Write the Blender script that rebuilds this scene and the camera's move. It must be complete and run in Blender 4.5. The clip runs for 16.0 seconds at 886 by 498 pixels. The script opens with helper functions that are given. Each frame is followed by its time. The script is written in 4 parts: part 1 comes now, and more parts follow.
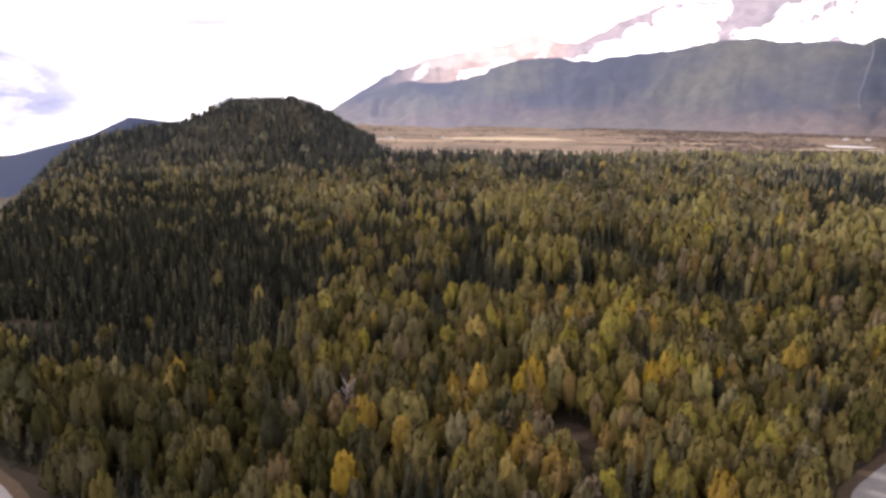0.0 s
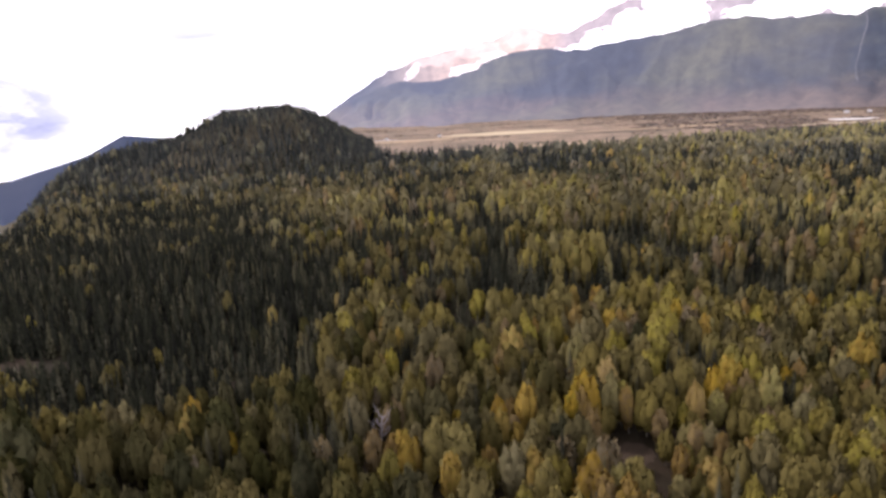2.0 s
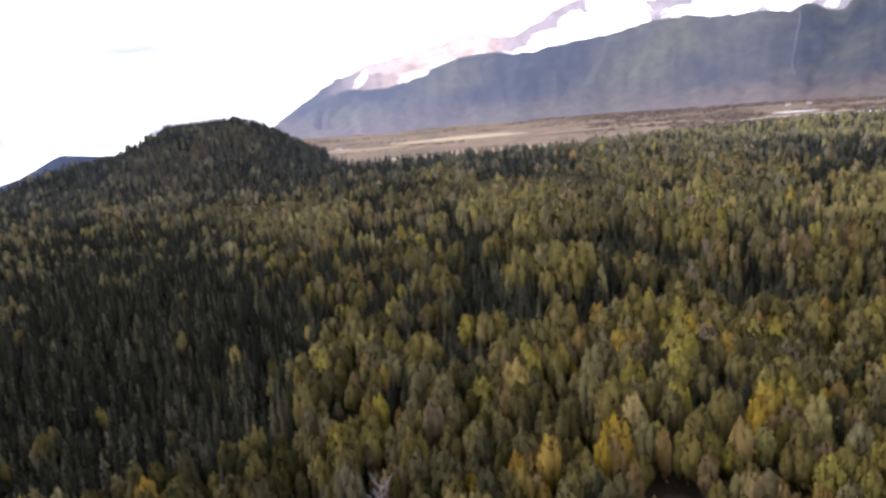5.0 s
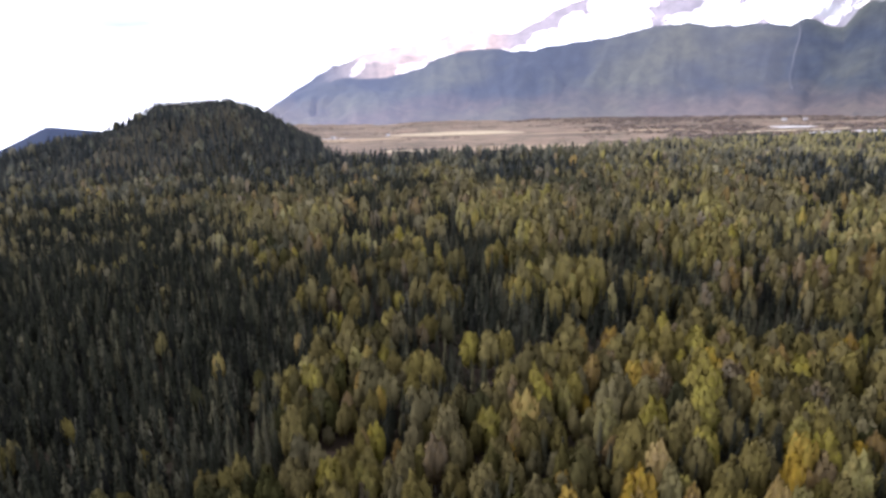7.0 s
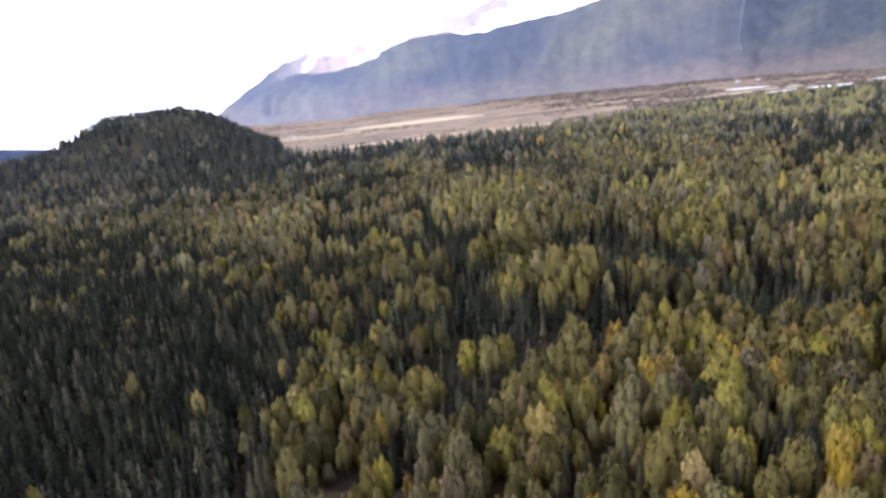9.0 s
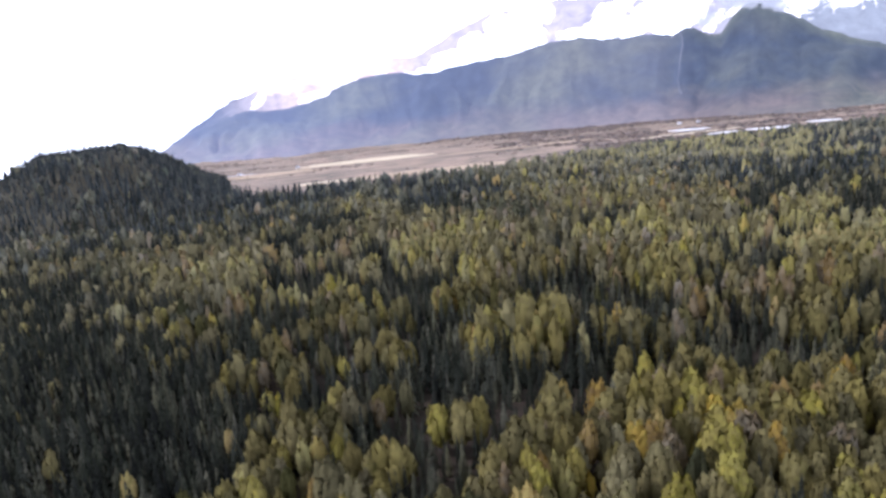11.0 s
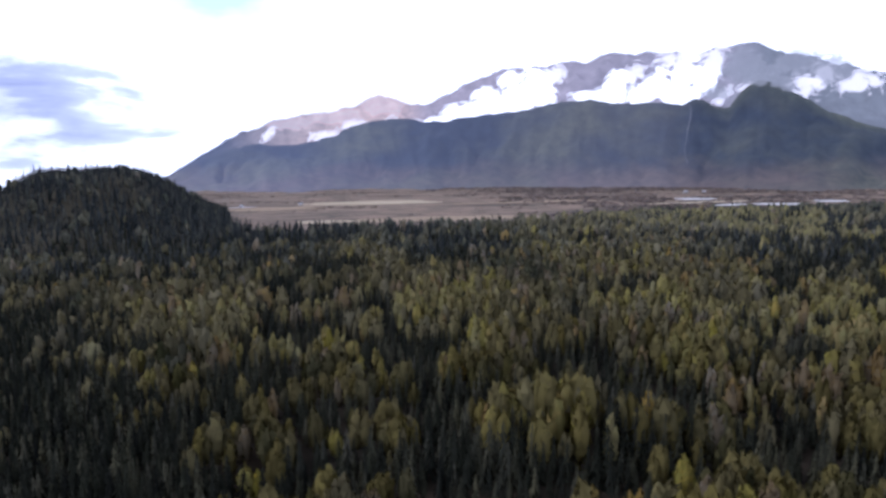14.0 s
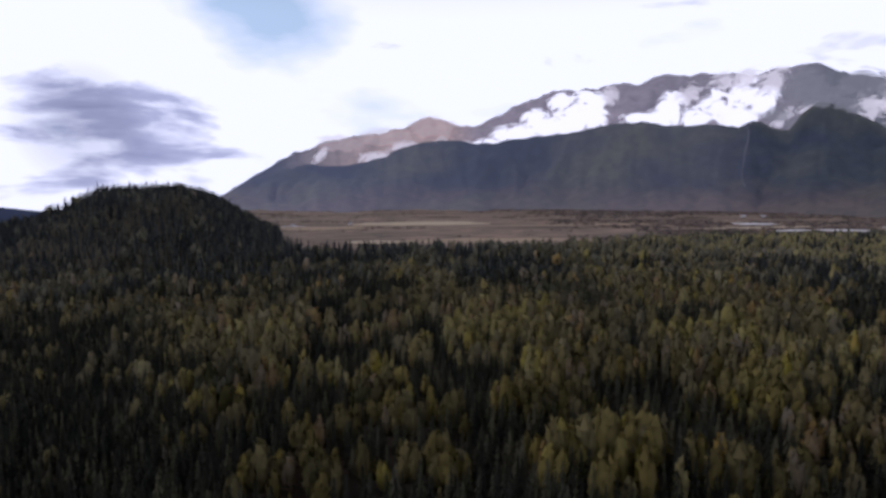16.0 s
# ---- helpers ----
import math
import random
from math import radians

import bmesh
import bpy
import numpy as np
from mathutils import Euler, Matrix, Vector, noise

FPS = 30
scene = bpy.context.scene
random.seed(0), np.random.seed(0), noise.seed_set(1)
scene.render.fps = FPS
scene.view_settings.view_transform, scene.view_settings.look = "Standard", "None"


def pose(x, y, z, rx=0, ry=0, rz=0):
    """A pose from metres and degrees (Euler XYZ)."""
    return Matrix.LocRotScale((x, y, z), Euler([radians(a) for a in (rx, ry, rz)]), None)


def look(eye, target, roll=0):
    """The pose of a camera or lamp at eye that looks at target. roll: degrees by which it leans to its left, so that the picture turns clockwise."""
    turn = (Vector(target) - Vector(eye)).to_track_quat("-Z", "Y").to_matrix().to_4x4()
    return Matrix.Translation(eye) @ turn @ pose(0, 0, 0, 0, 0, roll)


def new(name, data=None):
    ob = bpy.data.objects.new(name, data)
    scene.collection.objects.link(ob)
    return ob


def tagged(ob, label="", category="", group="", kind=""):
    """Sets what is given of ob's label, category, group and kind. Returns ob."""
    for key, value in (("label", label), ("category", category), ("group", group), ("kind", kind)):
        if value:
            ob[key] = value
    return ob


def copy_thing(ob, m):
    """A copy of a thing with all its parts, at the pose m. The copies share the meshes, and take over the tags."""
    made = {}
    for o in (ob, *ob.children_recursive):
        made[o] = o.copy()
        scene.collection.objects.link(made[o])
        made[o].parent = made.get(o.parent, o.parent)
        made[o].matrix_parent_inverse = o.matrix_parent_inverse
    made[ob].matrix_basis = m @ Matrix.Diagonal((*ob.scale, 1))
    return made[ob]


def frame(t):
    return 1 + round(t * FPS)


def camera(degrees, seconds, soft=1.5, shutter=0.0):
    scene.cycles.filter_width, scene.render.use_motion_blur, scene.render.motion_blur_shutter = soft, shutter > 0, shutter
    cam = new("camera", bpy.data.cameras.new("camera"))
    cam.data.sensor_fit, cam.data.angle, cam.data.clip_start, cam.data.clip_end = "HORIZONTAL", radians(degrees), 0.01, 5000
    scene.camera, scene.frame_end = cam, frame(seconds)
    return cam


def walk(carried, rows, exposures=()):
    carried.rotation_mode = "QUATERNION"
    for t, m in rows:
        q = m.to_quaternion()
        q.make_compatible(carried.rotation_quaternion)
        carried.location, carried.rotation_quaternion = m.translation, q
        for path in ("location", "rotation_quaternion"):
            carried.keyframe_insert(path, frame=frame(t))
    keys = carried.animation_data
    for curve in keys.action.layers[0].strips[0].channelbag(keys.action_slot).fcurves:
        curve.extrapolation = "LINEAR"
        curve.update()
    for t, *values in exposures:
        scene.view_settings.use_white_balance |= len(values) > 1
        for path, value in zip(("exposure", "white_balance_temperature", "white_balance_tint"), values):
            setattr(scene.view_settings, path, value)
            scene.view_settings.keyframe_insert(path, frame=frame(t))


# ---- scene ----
cam = camera(70.0, 16.0, soft=3.0, shutter=0.4)
ROWS = [
    (0.0, 0.87, 0.27, 87.28, 76.75, -0.72, 0.06),
    (0.5, -1.52, 5.19, 86.99, 76.78, 0.12, -0.05),
    (1.0, -3.77, 10.02, 86.74, 76.42, 0.02, 0.08),
    (1.5, -5.92, 14.67, 86.62, 76.96, 2.17, -0.82),
    (2.0, -7.96, 19.12, 86.68, 76.59, 2.90, -0.67),
    (2.5, -9.87, 23.43, 86.65, 77.76, 6.03, -1.04),
    (3.0, -11.61, 28.07, 86.55, 78.01, 7.08, -1.45),
    (3.5, -13.24, 33.00, 86.30, 77.02, 7.63, -2.30),
    (4.0, -14.66, 37.86, 86.13, 77.02, 7.96, -3.97),
    (6.5, -21.11, 61.06, 89.13, 76.32, 0.92, -5.92),
    (7.0, -22.28, 65.33, 89.63, 76.22, 1.47, -5.64),
    (7.5, -23.40, 69.58, 90.18, 76.20, 3.38, -6.68),
    (8.0, -24.52, 73.85, 90.67, 75.24, 3.38, -7.29),
    (8.5, -25.57, 78.10, 91.24, 75.05, 4.08, -7.53),
    (9.0, -26.22, 82.47, 91.78, 74.83, 5.82, -9.67),
    (9.5, -26.60, 87.06, 92.26, 74.83, 6.81, -12.72),
    (12.0, -28.47, 111.00, 93.53, 79.51, 3.25, -15.58),
    (12.5, -28.79, 115.83, 94.07, 79.85, 1.50, -15.96),
    (13.0, -28.84, 120.58, 94.29, 80.09, 1.69, -15.18),
    (13.5, -28.85, 124.91, 94.15, 81.62, 1.05, -14.08),
    (14.0, -29.02, 128.80, 94.00, 82.01, 0.51, -13.60),
    (14.5, -29.32, 132.20, 93.82, 83.11, 0.86, -13.31),
    (15.0, -29.62, 135.15, 93.91, 82.92, 0.38, -13.11),
    (15.5, -29.62, 137.29, 93.92, 83.95, 0.30, -11.55),
    (16.0, -29.77, 139.11, 93.68, 83.95, 0.04, -9.28),
]
EXPOSURES = [(0.0, -0.36, 6600, 25), (4.0, -0.38, 6050, 22), (8.0, -0.15, 5700, 20), (9.5, 0.02, 5550, 20), (12.0, -0.27, 5150, 22), (12.6, -0.75, 5100, 22), (14.0, -1.2, 5150, 22), (16.0, -2.05, 5600, 24)]
walk(cam, [(t, pose(x, y, z, rx, ry, rz)) for t, x, y, z, rx, ry, rz in ROWS], EXPOSURES)

# ---- sky and sun ----
SUN_ELEVATION, SUN_AZIMUTH = 42.0, -65.0      # degrees; azimuth from +y towards +x
CLOUD_BRIGHT = 4.1


def link(tree, a, b):
    tree.links.new(a, b)


def math_node(tree, op, a, b=None, c=None, clamp=False):
    n = tree.nodes.new("ShaderNodeMath")
    n.operation, n.use_clamp = op, clamp
    for i, v in enumerate((a, b, c)):
        if v is None:
            continue
        if isinstance(v, (int, float)):
            n.inputs[i].default_value = v
        else:
            link(tree, v, n.inputs[i])
    return n.outputs[0]


def mix_color(tree, fac, a, b, blend="MIX"):
    n = tree.nodes.new("ShaderNodeMix")
    n.data_type, n.blend_type = "RGBA", blend
    for sock, v in ((n.inputs["Factor"], fac), (n.inputs[6], a), (n.inputs[7], b)):
        if isinstance(v, (int, float)):
            sock.default_value = v
        elif isinstance(v, tuple):
            sock.default_value = (*v, 1.0)
        else:
            link(tree, v, sock)
    return n.outputs[2]


def noise_node(tree, vector, scale, detail=4.0, rough=0.55, distortion=0.0):
    n = tree.nodes.new("ShaderNodeTexNoise")
    n.inputs["Scale"].default_value, n.inputs["Detail"].default_value = scale, detail
    n.inputs["Roughness"].default_value, n.inputs["Distortion"].default_value = rough, distortion
    if vector is not None:
        link(tree, vector, n.inputs["Vector"])
    return n.outputs["Fac"]


def ramp(tree, fac, stops, mode="LINEAR"):
    n = tree.nodes.new("ShaderNodeValToRGB")
    n.color_ramp.interpolation = mode
    els = n.color_ramp.elements
    while len(els) < len(stops):
        els.new(0.5)
    for e, (p, c) in zip(els, stops):
        e.position, e.color = p, ((*c, 1.0) if isinstance(c, tuple) else (c, c, c, 1.0))
    link(tree, fac, n.inputs["Fac"])
    return n.outputs["Color"]


def mapped(tree, vector, scale, location=(0, 0, 0)):
    n = tree.nodes.new("ShaderNodeMapping")
    n.inputs["Scale"].default_value, n.inputs["Location"].default_value = scale, location
    link(tree, vector, n.inputs["Vector"])
    return n.outputs["Vector"]


world = bpy.data.worlds.new("sky")
scene.world = world
world.use_nodes = True
wt = world.node_tree
wt.nodes.clear()
sky = wt.nodes.new("ShaderNodeTexSky")
sky.sky_type, sky.sun_disc = "NISHITA", False
sky.sun_elevation, sky.sun_rotation = radians(SUN_ELEVATION), radians(SUN_AZIMUTH)
blue = mix_color(wt, 1.0, mix_color(wt, 1.0, sky.outputs[0], (0.12, 0.12, 0.12), "MULTIPLY"), (1.25, 1.75, 1.95), "ADD")
coord = wt.nodes.new("ShaderNodeTexCoord").outputs["Generated"]


def toward(az, el, width):
    """1 towards a bearing and height in the sky, falling to 0 at width degrees from it."""
    n = wt.nodes.new("ShaderNodeVectorMath")
    n.operation = "DOT_PRODUCT"
    link(wt, coord, n.inputs[0])
    n.inputs[1].default_value = (math.cos(radians(el)) * math.sin(radians(az)), math.cos(radians(el)) * math.cos(radians(az)), math.sin(radians(el)))
    c = math.cos(radians(width))
    return math_node(wt, "MULTIPLY_ADD", n.outputs["Value"], 1 / (1 - c), -c / (1 - c), clamp=True)


streaks = noise_node(wt, mapped(wt, coord, (1.5, 1.5, 5.2), (0.35, 0.1, 0.2)), 3.2, 7.0, 0.55, 0.35)
low_cloud = math_node(wt, "MAXIMUM", math_node(wt, "MAXIMUM", toward(-19, 5.2, 6.8), math_node(wt, "MULTIPLY", toward(-15, 1.4, 10), 0.95)), toward(-34, 1.0, 6))
streaks = math_node(wt, "SUBTRACT", math_node(wt, "ADD", streaks, 0.20), math_node(wt, "MULTIPLY", low_cloud, 0.24))
grey = ramp(wt, streaks, [(0.36, (0.34, 0.36, 0.46)), (0.46, (0.46, 0.48, 0.575)), (0.58, (1.0, 1.0, 1.0))])
heavy = math_node(wt, "MAXIMUM", toward(-35, 0.5, 8), math_node(wt, "MULTIPLY", toward(-20.0, 4.4, 5.0), 0.5))
grey = mix_color(wt, math_node(wt, "MULTIPLY", heavy, 0.85), grey, mix_color(wt, 1.0, grey, (0.30, 0.32, 0.38), "MULTIPLY"))
cloud = mix_color(wt, 1.0, grey, (CLOUD_BRIGHT, CLOUD_BRIGHT, CLOUD_BRIGHT * 1.02), "MULTIPLY")
gaps = noise_node(wt, mapped(wt, coord, (1.0, 1.0, 2.6), (0.0, 0.4, 0.0)), 3.0, 5.0, 0.5)
gaps = math_node(wt, "SUBTRACT", math_node(wt, "ADD", gaps, 0.12), math_node(wt, "MULTIPLY", toward(-4, 15.5, 8.5), 0.27))
cover = ramp(wt, gaps, [(0.33, 0.15), (0.54, 1.0)])
whole = mix_color(wt, cover, blue, cloud)
up = wt.nodes.new("ShaderNodeSeparateXYZ")
link(wt, coord, up.inputs[0])
whole = mix_color(wt, 1.0, whole, ramp(wt, up.outputs[2], [(0.24, 1.0), (0.62, 0.26)]), "MULTIPLY")   # unseen sky overhead dimmed, added to cut the fill on the woods
back = wt.nodes.new("ShaderNodeBackground")
link(wt, whole, back.inputs["Color"])
back.inputs["Strength"].default_value = 1.0
link(wt, back.outputs[0], wt.nodes.new("ShaderNodeOutputWorld").inputs["Surface"])

sun_data = bpy.data.lights.new("sun", "SUN")
sun_data.energy, sun_data.angle, sun_data.color = 3.5, radians(6), (1.0, 0.95, 0.86)
sun = new("sun", sun_data)
_e, _a = radians(SUN_ELEVATION), radians(SUN_AZIMUTH)
sun.matrix_world = look((0, 0, 0), (-math.cos(_e) * math.sin(_a), -math.cos(_e) * math.cos(_a), -math.sin(_e)))


# ---- materials ----
def material(name):
    m = bpy.data.materials.new(name)
    m.use_nodes = True
    m.node_tree.nodes.clear()
    return m, m.node_tree


def finish(tree, shader):
    link(tree, shader, tree.nodes.new("ShaderNodeOutputMaterial").inputs["Surface"])


def principled(tree, color, rough=0.8, normal=None, metallic=0.0):
    n = tree.nodes.new("ShaderNodeBsdfPrincipled")
    if isinstance(color, tuple):
        n.inputs["Base Color"].default_value = (*color, 1)
    else:
        link(tree, color, n.inputs["Base Color"])
    n.inputs["Roughness"].default_value, n.inputs["Metallic"].default_value = rough, metallic
    n.inputs["Specular IOR Level"].default_value = 0.2
    if normal is not None:
        link(tree, normal, n.inputs["Normal"])
    return n.outputs[0]


def bump(tree, height, strength, distance):
    n = tree.nodes.new("ShaderNodeBump")
    n.inputs["Strength"].default_value, n.inputs["Distance"].default_value = strength, distance
    link(tree, height, n.inputs["Height"])
    return n.outputs[0]


LEAF = [(0.0, (0.028, 0.032, 0.013)), (0.22, (0.068, 0.061, 0.024)), (0.45, (0.123, 0.101, 0.040)), (0.60, (0.172, 0.143, 0.048)), (0.68, (0.216, 0.190, 0.046)),
        (0.77, (0.290, 0.200, 0.046)), (0.88, (0.172, 0.118, 0.050)), (1.0, (0.140, 0.116, 0.074))]
NEEDLE = [(0.0, (0.014, 0.015, 0.012)), (0.5, (0.033, 0.035, 0.024)), (1.0, (0.112, 0.104, 0.062))]


def foliage(name, stops, low=None, high=None):
    """Leaves whose hue runs along stops: by the tree's own tint in a joined wood, by the object's random number between low and high else."""
    m, t = material(name)
    if low is None:
        a = t.nodes.new("ShaderNodeAttribute")
        a.attribute_name = "tint"
        tint = own = a.outputs["Fac"]
    else:
        own = t.nodes.new("ShaderNodeObjectInfo").outputs["Random"]
        tint = math_node(t, "MULTIPLY_ADD", own, high - low, low)
    pale, light = math_node(t, "FRACT", math_node(t, "MULTIPLY", own, 53.0)), math_node(t, "FRACT", math_node(t, "MULTIPLY", own, 191.0))
    leaf = t.nodes.new("ShaderNodeNewGeometry").outputs["Random Per Island"]
    tint = math_node(t, "ADD", tint, math_node(t, "MULTIPLY_ADD", leaf, 0.10, -0.05), clamp=True)
    color = ramp(t, tint, stops)
    shade = math_node(t, "MULTIPLY", math_node(t, "MULTIPLY_ADD", leaf, 0.18, 0.91), math_node(t, "MULTIPLY_ADD", light, 0.28, 0.84))
    hsv = t.nodes.new("ShaderNodeHueSaturation")
    link(t, math_node(t, "MULTIPLY_ADD", math_node(t, "POWER", pale, 0.5), 0.36, 0.74), hsv.inputs["Saturation"])
    link(t, shade, hsv.inputs["Value"])
    link(t, color, hsv.inputs["Color"])
    d, tr, mix = t.nodes.new("ShaderNodeBsdfDiffuse"), t.nodes.new("ShaderNodeBsdfTranslucent"), t.nodes.new("ShaderNodeMixShader")
    link(t, hsv.outputs[0], d.inputs["Color"])
    link(t, hsv.outputs[0], tr.inputs["Color"])
    mix.inputs[0].default_value = 0.22
    link(t, d.outputs[0], mix.inputs[1])
    link(t, tr.outputs[0], mix.inputs[2])
    finish(t, mix.outputs[0])
    return m


def position(t):
    return t.nodes.new("ShaderNodeNewGeometry").outputs["Position"]


def bark_material(name, pale, dark):
    m, t = material(name)
    p = position(t)
    n = noise_node(t, mapped(t, p, (3, 3, 0.8)), 2.0, 4)
    finish(t, principled(t, ramp(t, n, [(0.35, dark), (0.65, pale)]), 0.9))
    return m


def ground_material():
    """Leaf litter and moss under the trees, brown bog and dry grass out on the valley floor."""
    m, t = material("forest_floor_and_bog")
    p = position(t)
    fine, broad = noise_node(t, p, 0.9, 6, 0.6), noise_node(t, p, 0.035, 5)
    litter = mix_color(t, ramp(t, broad, [(0.4, 0.0), (0.6, 1.0)]), (0.018, 0.014, 0.009), (0.042, 0.028, 0.018))
    litter = mix_color(t, ramp(t, fine, [(0.45, 0.0), (0.7, 1.0)]), litter, (0.036, 0.030, 0.017))
    height = t.nodes.new("ShaderNodeSeparateXYZ")
    link(t, p, height.inputs[0])
    shrubs = math_node(t, "MULTIPLY_ADD", height.outputs[1], 1 / 200, -560 / 200, clamp=True)
    litter = mix_color(t, math_node(t, "MULTIPLY", shrubs, ramp(t, broad, [(0.3, 0.5), (0.6, 1.0)])), litter, (0.060, 0.052, 0.030))
    strips = noise_node(t, mapped(t, p, (0.0022, 0.0105, 0.0)), 1.0, 7, 0.66, 0.8)
    spots = noise_node(t, mapped(t, p, (0.012, 0.03, 0.0)), 1.0, 6, 0.65)
    bog = ramp(t, strips, [(0.32, (0.105, 0.080, 0.062)), (0.44, (0.200, 0.145, 0.104)), (0.52, (0.300, 0.212, 0.145)), (0.60, (0.145, 0.108, 0.080)), (0.72, (0.33, 0.245, 0.165))])
    bog = mix_color(t, ramp(t, spots, [(0.48, 0.0), (0.62, 0.75)]), bog, (0.060, 0.058, 0.040))
    sep = t.nodes.new("ShaderNodeSeparateXYZ")
    link(t, p, sep.inputs[0])
    far = math_node(t, "MULTIPLY_ADD", sep.outputs[1], 1 / 200, -880 / 200, clamp=True)
    far = math_node(t, "MULTIPLY", far, math_node(t, "MULTIPLY_ADD", sep.outputs[2], -1 / 14, 0.75, clamp=True))
    far = math_node(t, "MULTIPLY", far, math_node(t, "MULTIPLY_ADD", sep.outputs[0], 1 / 150, 3.4, clamp=True))
    finish(t, principled(t, mix_color(t, far, litter, bog), 0.95, bump(t, fine, 0.6, 0.3)))
    return m


def dry_field(name, a, b):
    m, t = material(name)
    p = position(t)
    n = noise_node(t, mapped(t, p, (0.004, 0.03, 0)), 1.0, 7, 0.65)
    finish(t, principled(t, ramp(t, n, [(0.35, a), (0.65, b)]), 0.95))
    return m


def gravel_material(name, a, b):
    m, t = material(name)
    p = position(t)
    n = noise_node(t, p, 1.8, 8, 0.7)
    finish(t, principled(t, ramp(t, n, [(0.3, a), (0.7, b)]), 0.95, bump(t, n, 0.4, 0.05)))
    return m


def bearing_and_range(t, p):
    """Tangent of the bearing, and distance, from the end of the flight."""
    sep = t.nodes.new("ShaderNodeSeparateXYZ")
    link(t, p, sep.inputs[0])
    dx, dy = math_node(t, "ADD", sep.outputs[0], 30.0), math_node(t, "ADD", sep.outputs[1], -139.0)
    r = math_node(t, "SQRT", math_node(t, "ADD", math_node(t, "MULTIPLY", dx, dx), math_node(t, "MULTIPLY", dy, dy)))
    return math_node(t, "DIVIDE", dx, dy), r, sep.outputs[2]


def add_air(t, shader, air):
    """Adds haze to a far slope: light scattered by kilometres of air, put in as surface emission."""
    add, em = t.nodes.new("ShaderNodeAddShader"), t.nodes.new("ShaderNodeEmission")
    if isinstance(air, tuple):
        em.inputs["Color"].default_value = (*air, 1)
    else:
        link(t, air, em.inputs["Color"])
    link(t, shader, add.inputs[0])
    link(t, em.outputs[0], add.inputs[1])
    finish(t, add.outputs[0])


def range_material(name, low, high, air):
    """Farthest slopes: dark forest, with the haze of kilometres of air put in as emission."""
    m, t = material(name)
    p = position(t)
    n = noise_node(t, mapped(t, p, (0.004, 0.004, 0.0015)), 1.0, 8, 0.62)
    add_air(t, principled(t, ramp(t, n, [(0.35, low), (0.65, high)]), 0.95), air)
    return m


def by_bearing(t, bearing, stops):
    """Colours along the tangent of the bearing, from -0.5 to 1.5."""
    return ramp(t, math_node(t, "MULTIPLY_ADD", bearing, 0.5, 0.25), [(0.25 + 0.5 * p, c) for p, c in stops])


